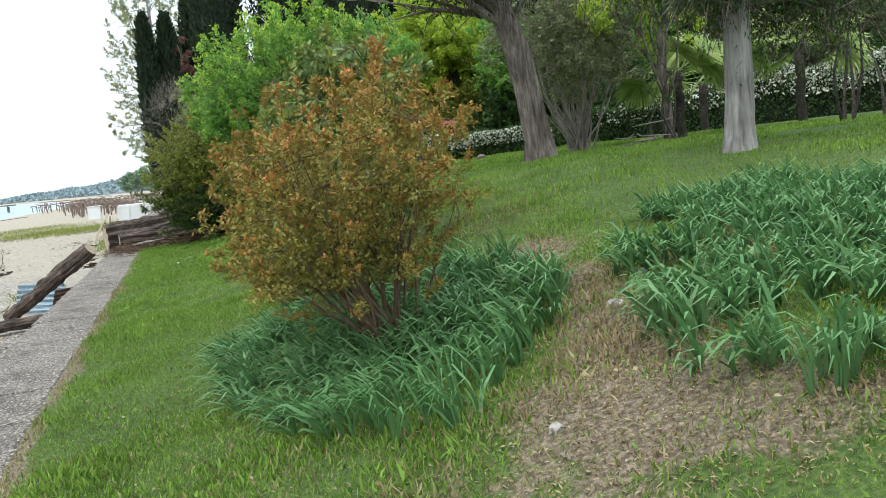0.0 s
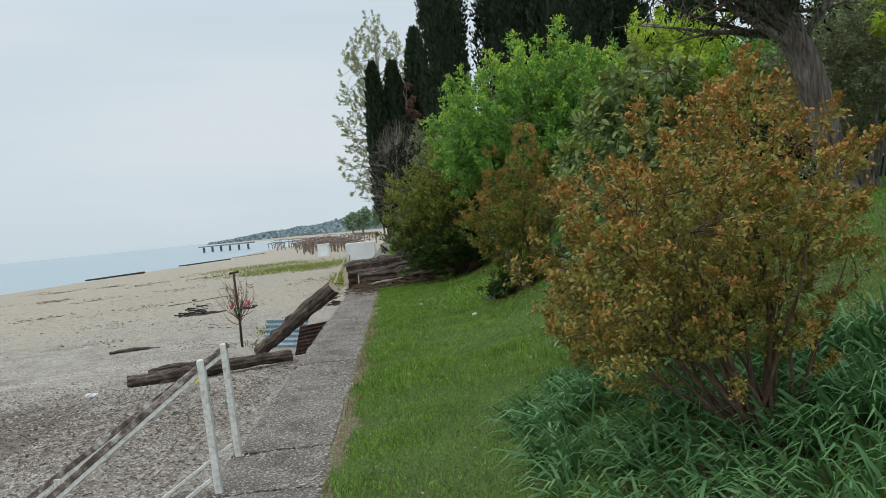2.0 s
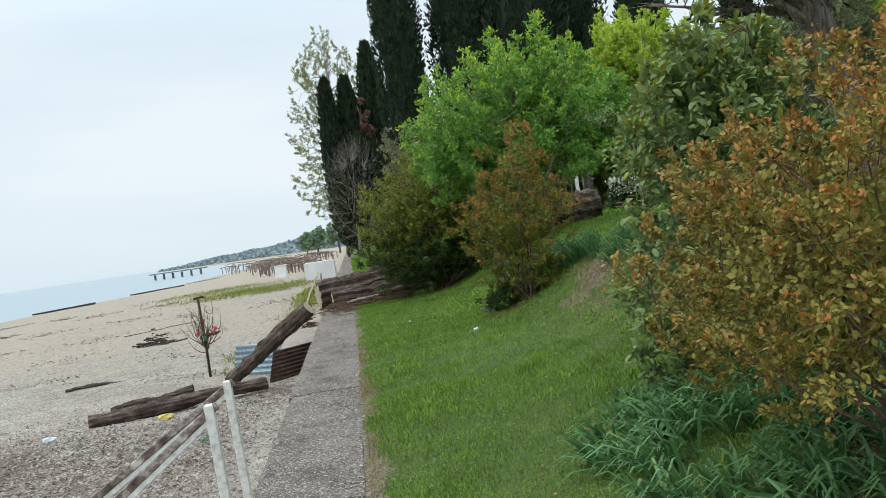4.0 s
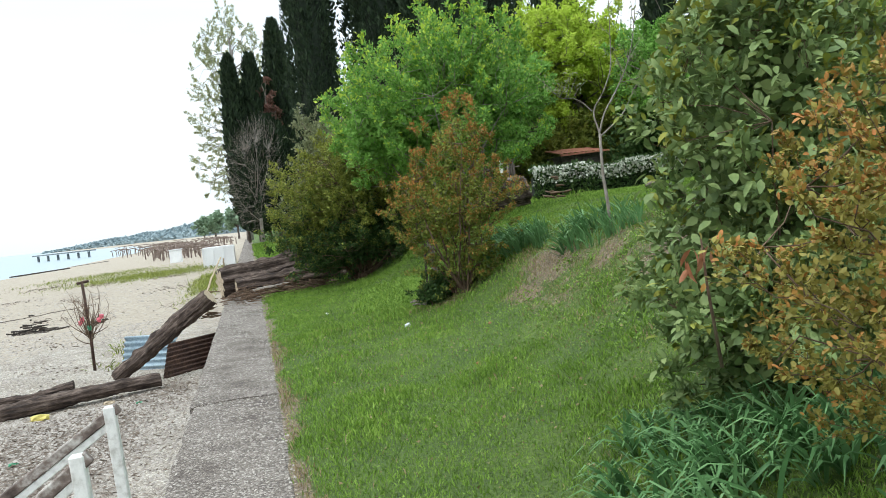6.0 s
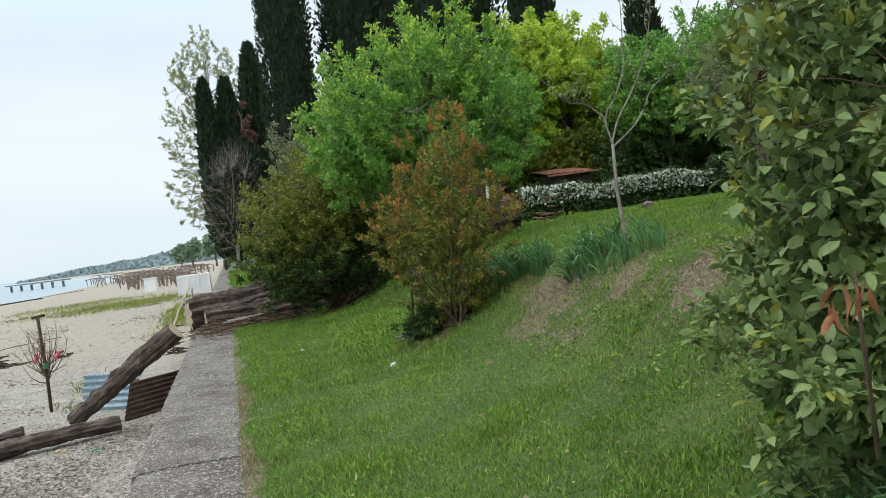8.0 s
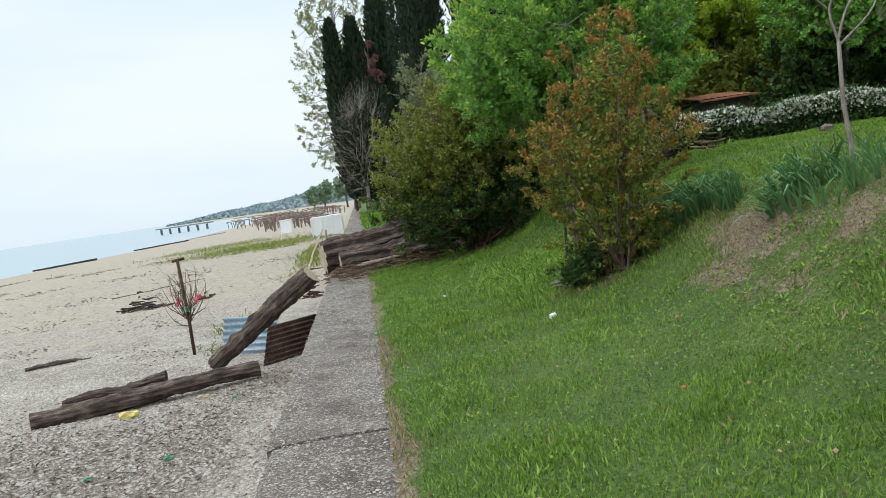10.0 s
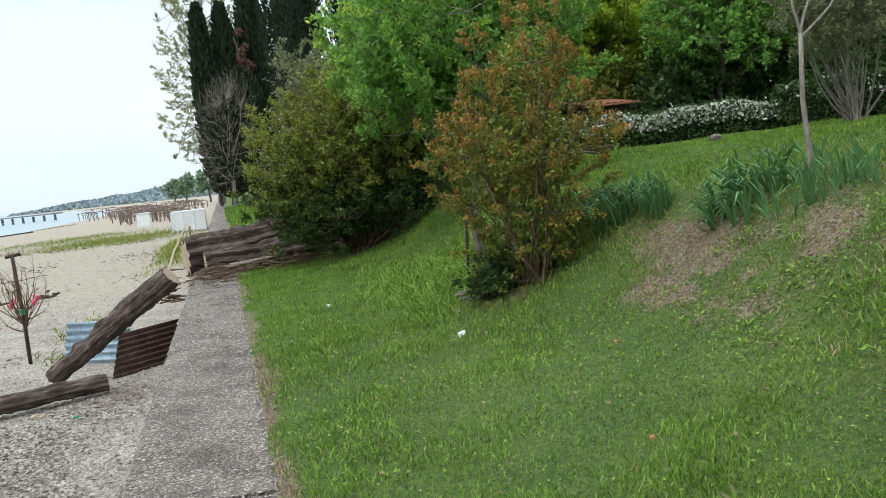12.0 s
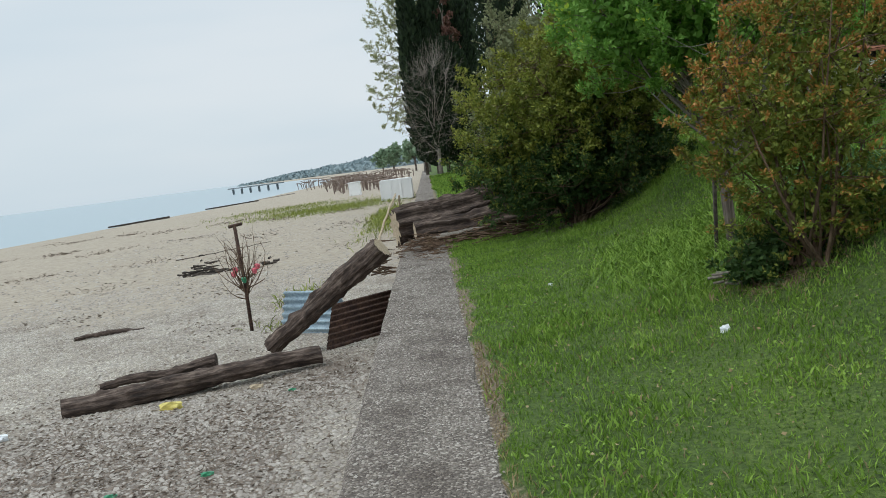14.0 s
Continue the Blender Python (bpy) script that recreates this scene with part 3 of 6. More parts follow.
def woody(name, at, label, category, blobs, stems, stem_r, twigs, per_twig, leaf, width, leaf_m, wood_m, trunk=None, up=0.4, tip=None, fine=False, group="", near=False, ragged=0.12, inner=1.0, shoot=0.75, layered=0.5):
    """A shrub or tree: stems fan out from the base, or limbs leave a trunk; leafy shoots stand apart on the skin of the crown,
    and older, larger leaves fill its inside. blobs and trunk are given relative to the base; tip: the material and share of the young leaves at the shoots' ends."""
    ob = thing(name, at, label, category, group)
    wood = Tubes()
    nodes = []
    if trunk is not None:
        pts, radii = trunk
        pts = np.asarray(pts, float)
        t = np.linspace(0, 1, 14)
        seg = np.linspace(0, 1, len(pts))
        fine_pts = np.stack([np.interp(t, seg, pts[:, k]) for k in range(3)], axis=1)
        fine_pts[1:-1] += R.normal(size=(12, 3)) * np.array([0.4, 0.4, 0.1]) * radii[-1] * 0.5
        wood.add(fine_pts, np.interp(t, seg, radii), 10)
        put("trunk", wood.mesh("trunk", wood_m), ob)
        wood = Tubes()
        nodes += [p for p in fine_pts[5:]]
    goals = in_blobs(stems, blobs, 0.8)
    for g in goals:
        if trunk is None:
            start = R.normal(size=3) * np.array([stem_r * 4, stem_r * 4, 0])
        else:
            cand = np.array(nodes[:9])
            low = cand[cand[:, 2] < g[2] + 0.2]
            start = (low if len(low) else cand)[-1 if R.uniform() < 0.4 else R.integers(len(low) if len(low) else len(cand))]
        line = bent(start, g, 6, 0.07)
        if near:
            put("branch", Tubes().add(line, np.linspace(stem_r, stem_r * 0.22, 7), 6, False).mesh("branch", wood_m), ob)
        else:
            wood.add(line, np.linspace(stem_r, stem_r * 0.22, 7), 6, False)
        nodes += [p for p in line[2:]]
    nodes = np.array(nodes)
    per = 7
    count = max(8, twigs // per)
    clump = float(np.mean([min(q[3:6]) for q in blobs])) * 0.42 * shoot
    hubs = spaced(in_blobs(count * 3, blobs, 0.8, ragged), count, clump * 0.8)
    mid = np.array(blobs)[:, :3].mean(axis=0) - np.array([0, 0, 0.3])
    axis = unit(unit(hubs - mid) * 0.8 + np.array([0, 0, 0.25 + up]) + R.normal(size=hubs.shape) * 0.3)
    reach = clump * R.uniform(0.6, 1.7, (count, 1))
    starts, ends, far = [], [], []
    for h, a, q in zip(hubs, axis, reach):
        k = np.argmin(((nodes - h) ** 2).sum(axis=1) + np.where(nodes[:, 2] > h[2] + 0.1, 0.3, 0))
        foot, top = h - a * q * 0.6, h + a * q * 0.6
        foot[2], top[2] = max(foot[2], 0.05), max(top[2], 0.08)
        wood.add(np.concatenate([bent(nodes[k], foot, 2, 0.08), [h, top]]), np.linspace(stem_r * 0.28, stem_r * 0.07, 5), 3, False)
        u = np.linspace(0.1, 0.95, per - 1)
        s = foot + (top - foot) * u[:, None]
        e = s + (a * 0.55 + unit(R.normal(size=(per - 1, 3))) * np.array([1, 1, 0.6])) * q * (0.62 - 0.4 * u[:, None])
        starts += [foot + (top - foot) * 0.3, *s]
        ends += [top + a * q * 0.12, *e]
        far += [1.0, *u]
    starts, ends, far = np.array(starts), np.array(ends), np.array(far)
    ends[:, 2] = np.maximum(ends[:, 2], 0.06)
    for s, e in zip(starts, ends):
        wood.add([s, e], [stem_r * 0.12, stem_r * 0.05], 3, False)
    tagged(put("twig_work", wood.mesh("twig_work", wood_m), ob), kind="stuff")
    if per_twig:
        n = len(starts) * per_twig
        s, e = np.repeat(starts, per_twig, 0), np.repeat(ends, per_twig, 0)
        u = R.uniform(0.1, 1.05, (n, 1))
        P = s + (e - s) * u + R.normal(size=(n, 3)) * leaf * 0.4
        D = unit(e - s) * 0.7 + R.normal(size=(n, 3)) * 0.6 + np.array([0, 0, up * 0.6])
        N = R.normal(size=(n, 3)) * (1 - layered) + np.array([0, 0, layered * 1.6])
        size = leaf * R.uniform(0.6, 1.3, size=n)
        young = np.zeros(n, dtype=bool)
        if tip is not None:
            score = np.repeat(far, per_twig) * 0.6 + u[:, 0] * 0.5 + (P[:, 2] - P[:, 2].mean()) / P[:, 2].std() * 0.12 + R.normal(size=n) * 0.25
            young = score > np.quantile(score, 1 - tip[1])
        for name_, sel, m in (("foliage", ~young, leaf_m), ("young_growth", young, tip[0] if tip else leaf_m)):
            if sel.any():
                V, F = leaf_arrays(P[sel], D[sel], size[sel], width, N=N[sel]) if fine else quick_leaves(P[sel], D[sel], size[sel], width, N[sel])
                put(name_, mesh_from(name_, V, F, m), ob)
        if inner:
            big = max(leaf * (1.2 if fine else 1.6), 0.03)
            area = sum(12.6 * 0.45 * (q[3] * q[4] + q[3] * q[5] + q[4] * q[5]) / 3 for q in blobs)
            n = min(16000, int(inner * 2.2 * area / (big * big * 0.3)))
            P = in_blobs(n, [(*q[:3], *(v * 0.7 for v in q[3:6])) for q in blobs], 0.6)
            P[:, 2] = np.maximum(P[:, 2], 0.05)
            V, F = (leaf_arrays if fine else quick_leaves)(P, R.normal(size=(n, 3)), big * R.uniform(0.7, 1.2, n), max(width, 0.6))
            put("inner_foliage", mesh_from("inner_foliage", V, F, leaf_m), ob)
    return ob


def cypress(at, height, radius, label, count=7000, spray=0.42, flare=0.25, group="cypresses"):
    """A columnar cypress: trunk, a near-black core with the crown's inner shade in its colour, and upward sprays in
    ragged flutes.
    """
    ob = thing("cypress", at, label, "tree", group)
    put("trunk", Tubes().add([(0, 0, -0.1), (0, 0, height * 0.5), (0, 0, height * 0.9)], [radius * 0.16, radius * 0.1, 0.03], 8).mesh("trunk", M_BARK), ob)
    low = height * 0.06
    prof = lambda t: radius * np.clip(np.minimum(t / flare + 0.35, 1.0), 0, 1) * np.clip((1 - t) / 0.35, 0, 1) ** 0.55
    t = R.uniform(size=count) ** 0.9
    a = R.uniform(0, 2 * np.pi, size=count)
    flute = 0.86 + 0.16 * np.sin(a * 5 + t * 9 + R.uniform(0, 6)) + 0.1 * np.sin(a * 11 - t * 23) + R.normal(size=count) * 0.05
    r = prof(t) * flute * R.uniform(0.82, 1.03, size=count)
    P = np.stack([r * np.cos(a), r * np.sin(a), low + t * (height - low)], axis=1)
    D = np.stack([np.cos(a) * 0.4, np.sin(a) * 0.4, np.ones(count)], axis=1) + R.normal(size=(count, 3)) * 0.28
    V, F = quick_leaves(P, D, spray * R.uniform(0.5, 1.3, size=count), 0.42)
    put("foliage", mesh_from("foliage", V, F, M_CYPRESS), ob)
    # solid tube in shade colour, blocks the view through the crown
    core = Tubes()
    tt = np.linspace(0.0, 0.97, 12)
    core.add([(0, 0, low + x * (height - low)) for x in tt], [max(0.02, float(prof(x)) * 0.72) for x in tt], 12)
    put("shade_core", core.mesh("shade_core", M_CROWNSHADE), ob)
    return ob


def ground_at(x, y, dz=0.0):
    return (x, y, float(land(x, y)) + dz)


# copper-leaved shrub in the iris bed, and its smaller twin on the bank
woody("copper_shrub", ground_at(3.05, 6.3), "bushy shrub with copper-orange young leaves in an iris bed", "shrub",
      [(-0.13, 0.0, 1.1, 0.5, 0.6, 0.42), (-0.48, 0, 0.9, 0.48, 0.55, 0.36), (0.12, 0.1, 1.42, 0.24, 0.32, 0.3), (0.3, 0, 1.05, 0.26, 0.42, 0.4), (-0.42, 0.62, 0.75, 0.42, 0.5, 0.5), (-0.3, 0, 0.62, 0.5, 0.5, 0.25), (0.05, 0.1, 0.6, 0.35, 0.4, 0.28)],
      34, 0.012, 2000, 20, 0.025, 0.52, M_GOLD, M_TWIG, up=0.25, tip=(M_ORANGE, 0.32), near=True, ragged=0.34, inner=0.14, shoot=0.9, fine=True)
woody("copper_shrub", ground_at(3.3, 14.95), "upright copper-orange shrub at the foot of the bank", "shrub",
      [(0.05, 0.1, 1.15, 0.72, 0.7, 0.55), (0.15, 0.1, 1.85, 0.42, 0.45, 0.5), (-0.25, 0, 1.0, 0.55, 0.5, 0.4), (0.1, 0, 0.6, 0.6, 0.5, 0.3), (0.1, 0.0, 0.32, 0.5, 0.4, 0.26)],
      26, 0.015, 1700, 18, 0.034, 0.5, M_BUSH, M_TWIG, up=0.3, tip=(M_ORANGE, 0.36), near=True, ragged=0.35, inner=0.25)
woody("low_bush", ground_at(2.95, 15.1), "small dark green bush under the copper shrub", "shrub",
      [(0, 0, 0.16, 0.28, 0.26, 0.2), (0.22, 0.1, 0.26, 0.26, 0.22, 0.22), (0.5, 0.0, 0.15, 0.26, 0.22, 0.16)], 14, 0.006, 420, 10, 0.038, 0.5, M_DARKLEAF, M_TWIG, tip=(M_BUSH, 0.3), ragged=0.4)
# tall evergreen with larger leaves, beside the path
LAUREL_AT = ground_at(3.22, 8.5)
LAUREL = woody("evergreen_shrub", LAUREL_AT, "tall evergreen shrub with large glossy green leaves", "shrub",
      [(0.0, 0, 0.7, 0.6, 0.6, 0.55), (0.05, 0, 1.35, 0.58, 0.6, 0.65), (0.1, 0, 1.9, 0.4, 0.45, 0.33), (0.45, 0.1, 1.3, 0.4, 0.5, 0.8), (0.1, -0.1, 0.35, 0.5, 0.5, 0.3), (-0.2, -0.1, 0.42, 0.5, 0.55, 0.4)],
      18, 0.012, 1500, 13, 0.064, 0.42, M_LAUREL, M_TWIG, up=0.12, fine=True, near=True, tip=(M_OLIVE, 0.14), ragged=0.05, inner=0.5, shoot=0.6, layered=0.5)
kinds = []
for k in range(5):
    V, F = leaf_arrays(np.zeros((1, 3)), np.array([[0.0, -1.0, 0.0]]), 1.0, 0.36 + 0.05 * k, 0.3, N=np.array([[0.0, 0.0, 1.0]]))
    kinds.append(mesh_from("leaf", V, F, M_LAUREL))
for k in range(300):
    d = unit(np.array([-0.7, -0.6, 0.0]) + R.normal(size=3) * 0.75)
    q = np.array([0.06, 0, 1.05]) + d * np.array([0.6, 0.6, 1.0]) * R.uniform(0.9, 1.06)
    o = put("leaf", kinds[k % 5], LAUREL, "", q)
    o.rotation_euler = (R.uniform(-0.2, 1.0), R.normal() * 0.4, math.atan2(d[1], d[0]) + math.pi / 2 + R.normal() * 0.7)
    o.scale = (R.uniform(0.06, 0.095),) * 3
withered = thing("withered_sprig", (2.5, 7.86, 1.0), "withered reddish-brown sprig in the evergreen shrub", "twig")
V, F = leaf_arrays(np.array([0, 0, 0.14]) + R.normal(size=(9, 3)) * 0.03, R.normal(size=(9, 3)) * 0.22 + np.array([-0.1, 0, -0.6]), 0.1 * R.uniform(0.7, 1.2, 9), 0.3)
put("dead_foliage", mesh_from("dead_foliage", V, F, M_BROWNLEAF), withered)
put("stem", Tubes().add([(0.1, 0.1, -0.35), (0.02, 0.02, 0), (0, 0, 0.2)], [0.008, 0.006, 0.004], 5).mesh("stem", M_TWIG), withered)
# large light-green shrub behind
woody("spring_shrub", ground_at(4.4, 19.0), "large bright green shrub with pointed leafy shoots", "shrub",
      [(-0.3, 0, 1.9, 1.45, 1.3, 1.2), (0.2, 0.2, 2.8, 1.2, 1.2, 0.85), (-1.2, 0, 1.8, 0.8, 1.0, 0.9), (0.9, 0.2, 2.2, 0.75, 0.9, 0.95), (0.75, 0, 3.6, 0.25, 0.3, 0.5)],
      36, 0.025, 2100, 22, 0.07, 0.55, M_GREEN, M_TWIGGREY, up=0.6, near=True, ragged=0.5, tip=(M_LIME, 0.14), shoot=0.95)
# rounded bushes at the end of the lawn
# the bush's lower half: its shade is put into a darker leaf colour
woody("bush_shade_base", ground_at(2.95, 21.9), "dense foot of the bush spreading over the lawn, shade put into its dark leaves", "shrub",
      [(0, 0, 0.9, 1.4, 1.2, 0.85), (-0.55, -0.1, 0.7, 0.9, 0.9, 0.65), (0.9, 0, 0.9, 0.95, 1.0, 0.8)],
      30, 0.02, 1900, 20, 0.056, 0.5, M_DARKLEAF, M_TWIG, up=0.1, near=True, ragged=0.2, tip=(M_BUSH, 0.25))
woody("olive_green_bush", ground_at(2.9, 21.8), "tall olive-green bush with yellowish shoots", "shrub",
      [(-0.1, 0, 1.7, 1.3, 1.1, 0.9), (0.3, 0, 2.35, 0.85, 0.9, 0.7), (0.95, 0, 1.8, 0.8, 0.8, 0.8), (-0.95, -0.1, 1.2, 0.5, 0.6, 0.6)],
      30, 0.02, 2100, 20, 0.052, 0.5, M_BUSH, M_TWIG, up=0.2, tip=(M_OLIVE, 0.45), near=True, ragged=0.35)
woody("grey_green_bush", ground_at(2.75, 25.0), "tall grey-green bush behind the others", "shrub",
      [(0.1, 0, 1.5, 1.1, 1.1, 1.2), (0.6, 0, 2.6, 1.0, 1.0, 1.0), (-0.4, 0, 1.8, 0.75, 0.9, 0.9), (0.15, 0, 3.2, 0.8, 0.9, 0.75)],
      30, 0.025, 1700, 18, 0.06, 0.45, M_GREYLEAF, M_TWIG, up=0.2)
# lime-green maple
woody("lime_tree", ground_at(12.2, 31.0), "spring tree with vivid yellow-green leaves", "tree",
      [(-0.3, 0, 4.4, 2.1, 2.0, 1.7), (-1.2, 0, 3.4, 1.3, 1.4, 1.2), (1.2, 0, 3.6, 1.4, 1.4, 1.3), (-0.4, 0, 5.5, 1.2, 1.2, 0.8), (-1.3, -0.3, 2.3, 1.3, 1.2, 0.8), (0.9, -0.3, 2.5, 1.2, 1.2, 0.7)],
      40, 0.05, 2400, 13, 0.13, 0.65, M_LIME, M_BARK, ([(0, 0, -0.1), (0.1, 0, 1.2), (0, 0, 2.4), (0, 0, 4.2)], [0.2, 0.16, 0.13, 0.06]), 0.1)
woody("lime_tree", ground_at(8.2, 27.5), "young lime-green tree behind the log", "tree",
      [(0, 0, 2.2, 1.3, 1.2, 1.0), (0.5, 0, 3.2, 1.2, 1.1, 0.9), (-0.4, 0, 3.7, 0.9, 0.9, 0.8)],
      24, 0.04, 1300, 13, 0.1, 0.6, M_GREEN, M_BARK, ([(0, 0, -0.1), (0.1, 0, 1.0), (0, 0, 2.4)], [0.14, 0.12, 0.06]), 0.1)
woody("green_tree", ground_at(13.6, 27.0), "small spreading green tree before the hedge", "tree",
      [(0, 0, 2.6, 1.7, 1.6, 0.9), (0.8, 0, 3.4, 1.5, 1.4, 1.0), (-0.7, 0, 3.6, 1.2, 1.2, 1.0)],
      26, 0.04, 1600, 13, 0.1, 0.6, M_GREEN, M_BARK, ([(0, 0, -0.1), (-0.15, 0, 0.8), (0.05, 0, 1.8), (0, 0, 3.0)], [0.13, 0.1, 0.09, 0.05]), 0.0)
# slender sapling on the bank
sapling = thing("sapling", ground_at(4.34, 12.67), "slender pale-barked sapling, nearly bare, forked", "tree")
put("trunk", Tubes().add([(0, 0, -0.1), (0.012, 0.0, 0.3), (-0.008, 0.01, 0.62), (0.0, 0.0, 1.03)], [0.021, 0.018, 0.016, 0.014], 9).mesh("trunk", M_TWIGGREY), sapling)
tb, leafy = Tubes(), []
for limb, r in (([(0, 0, 1.03), (-0.05, 0.02, 1.27), (0.12, 0.05, 1.47), (0.23, 0.06, 1.7), (0.26, 0.08, 2.02), (0.3, 0.1, 2.5)], 0.0105),
                ([(0, 0, 1.05), (0.06, -0.02, 1.24), (0.2, -0.05, 1.44), (0.35, -0.06, 1.7), (0.43, -0.08, 1.95), (0.5, -0.1, 2.4)], 0.0105),
                ([(0.01, 0, 1.01), (0.28, 0.05, 1.19), (0.42, 0.1, 1.36), (0.5, 0.12, 1.5), (0.84, 0.15, 1.76), (1.02, 0.15, 2.0)], 0.009),
                ([(-0.05, 0.02, 1.27), (-0.15, 0.02, 1.37), (-0.26, 0, 1.42), (-0.38, -0.03, 1.41), (-0.5, -0.05, 1.5)], 0.0075)):
    q = np.array(limb)
    t, seg = np.linspace(0, 1, 16), np.linspace(0, 1, len(q))
    line = np.stack([np.interp(t, seg, q[:, k]) for k in range(3)], axis=1)
    line[1:-1] = (line[:-2] + 2 * line[1:-1] + line[2:]) / 4
    put("limb", Tubes().add(line, np.linspace(r, r * 0.25, 16), 6, False).mesh("limb", M_TWIGGREY), sapling)
    for _ in range(9):
        p = line[R.integers(6, 16)]
        e = p + R.normal(size=3) * 0.09 + np.array([0.02, 0, 0.14])
        tb.add(bent(p, e, 2), [0.0035, 0.0028, 0.0015], 3, False)
        leafy += [e, (p + e) / 2]
tagged(put("twig_work", tb.mesh("twig_work", M_TWIGGREY), sapling), kind="stuff")
P = np.repeat(np.array(leafy), 3, 0) + R.normal(size=(len(leafy) * 3, 3)) * 0.03
V, F = quick_leaves(P, R.normal(size=P.shape), 0.04 * R.uniform(0.6, 1.2, len(P)))
put("foliage", mesh_from("foliage", V, F, M_PALELEAF), sapling)


# ---- old trees on the upper lawn ----
def fluted_trunk(pts, radii, flutes, depth):
    """A trunk with ridged bark and a flared foot."""
    pts, n, s = np.asarray(pts, float), 22, 36
    t, seg = np.linspace(0, 1, n), np.linspace(0, 1, len(pts))
    C = np.stack([np.interp(t, seg, pts[:, k]) for k in range(3)], axis=1)
    rad = np.interp(t, seg, radii)
    a = np.linspace(0, 2 * np.pi, s, endpoint=False)
    V = []
    for i in range(n):
        tw = a + t[i] * 0.5
        r = rad[i] * (1 + depth * np.sin(tw * flutes) + depth * 0.6 * np.sin(tw * (flutes * 2 + 1) + i * 0.3)) + R.normal(size=s) * rad[i] * 0.02
        V.append(np.stack([C[i, 0] + r * np.cos(a), C[i, 1] + r * np.sin(a), np.full(s, C[i, 2])], axis=1))
    i = (np.arange(n - 1)[:, None] * s + np.arange(s)[None, :]).ravel()
    j = (np.arange(n - 1)[:, None] * s + (np.arange(s)[None, :] + 1) % s).ravel()
    return np.concatenate(V), np.stack([i, j, j + s, i + s], axis=1)


def conifer(at, label, pts, radii, bark, blobs, limbs, sprays, dead, leaf=0.13, mat=None):
    ob = thing("conifer", at, label, "tree", "old conifers on the lawn")
    V, F = fluted_trunk(pts, radii, 7, 0.07)
    me = mesh_from("trunk", V, F, bark)
    me.polygons.foreach_set("use_smooth", np.ones(len(me.polygons), dtype=bool))
    put("trunk", me, ob)
    tb, P, D = Tubes(), [], []
    pts = np.asarray(pts, float)
    for g in in_blobs(limbs, blobs, 0.6):
        k = R.uniform(0.55, 1.0)
        seg = np.linspace(0, 1, len(pts))
        s = np.array([np.interp(k, seg, pts[:, j]) for j in range(3)])
        line = bent(s, g, 6, 0.08)
        tb.add(line, np.linspace(0.06, 0.015, 7), 6, False)
        for _ in range(sprays):
            q = line[R.integers(2, 7)] + R.normal(size=3) * 0.22
            e = q + R.normal(size=3) * 0.22 - np.array([0, 0, 0.1])
            tb.add([q, e], [0.008, 0.003], 3, False)
            for _ in range(9):
                P.append(q + (e - q) * R.uniform(0, 1.2) + R.normal(size=3) * 0.07)
                D.append(unit(e - q) + R.normal(size=3) * 0.5 - np.array([0, 0, 0.3]))
    for g in dead:
        s = np.array([np.interp(R.uniform(0.6, 0.95), np.linspace(0, 1, len(pts)), pts[:, j]) for j in range(3)])
        line = bent(s, g, 6, 0.1)
        tb.add(line, np.linspace(0.035, 0.008, 7), 5, False)
        for _ in range(7):
            q = line[R.integers(2, 7)]
            tb.add(bent(q, q + R.normal(size=3) * 0.35, 3, 0.1), [0.01, 0.008, 0.005, 0.003], 3, False)
    tagged(put("twig_work", tb.mesh("twig_work", M_BARK), ob), kind="stuff")
    P, D = np.array(P), np.array(D)
    V, F = quick_leaves(P, D, leaf * R.uniform(0.6, 1.3, len(P)), 0.3)
    put("foliage", mesh_from("foliage", V, F, mat or M_CYPRESS), ob)
    return ob


DEAD = [(-0.9 - 0.12 * k, 0.45 * math.sin(k * 2.1), 2.1 + 0.09 * (k * 7 % 9)) for k in range(13)] + [(0.2, 0.1, 2.7), (0.4, -0.2, 2.5), (-0.2, 0.3, 2.9)]
conifer(ground_at(6.98, 12.5, -0.05), "old leaning conifer with fluted grey-brown trunk", [(0, 0, 0), (-0.03, 0, 0.35), (-0.12, 0, 0.9), (-0.24, 0, 1.6), (-0.5, 0, 2.3), (-0.75, 0.1, 3.2), (-0.95, 0.1, 4.5)],
        [0.25, 0.19, 0.175, 0.18, 0.165, 0.13, 0.08], M_BARK, [(-0.8, 0, 3.7, 1.9, 2.0, 0.9), (0.1, 0.2, 4.0, 1.0, 1.2, 0.8), (-1.8, 0, 3.3, 0.9, 1.2, 0.6), (-0.7, 0, 4.9, 1.2, 1.2, 0.9)], 50, 22, DEAD, 0.1)
conifer(ground_at(7.5, 8.8, -0.05), "conifer with a smooth pale grey trunk and dark drooping branches", [(0, 0, 0), (0.02, 0, 0.25), (0.05, 0, 0.8), (0.06, 0, 1.6), (0.08, 0, 3.2), (0.1, 0, 5)],
        [0.18, 0.145, 0.13, 0.122, 0.1, 0.05], M_BARKPALE, [(0.2, 0.2, 1.95, 0.8, 0.8, 0.28), (-0.55, 0.2, 2.1, 0.8, 0.9, 0.35), (1.0, 0.1, 1.75, 0.9, 0.9, 0.3), (1.7, 0.6, 1.65, 0.8, 0.9, 0.35), (0, 0, 2.8, 1.1, 1.1, 0.8)], 95, 48, [], 0.06, M_DARKLEAF)

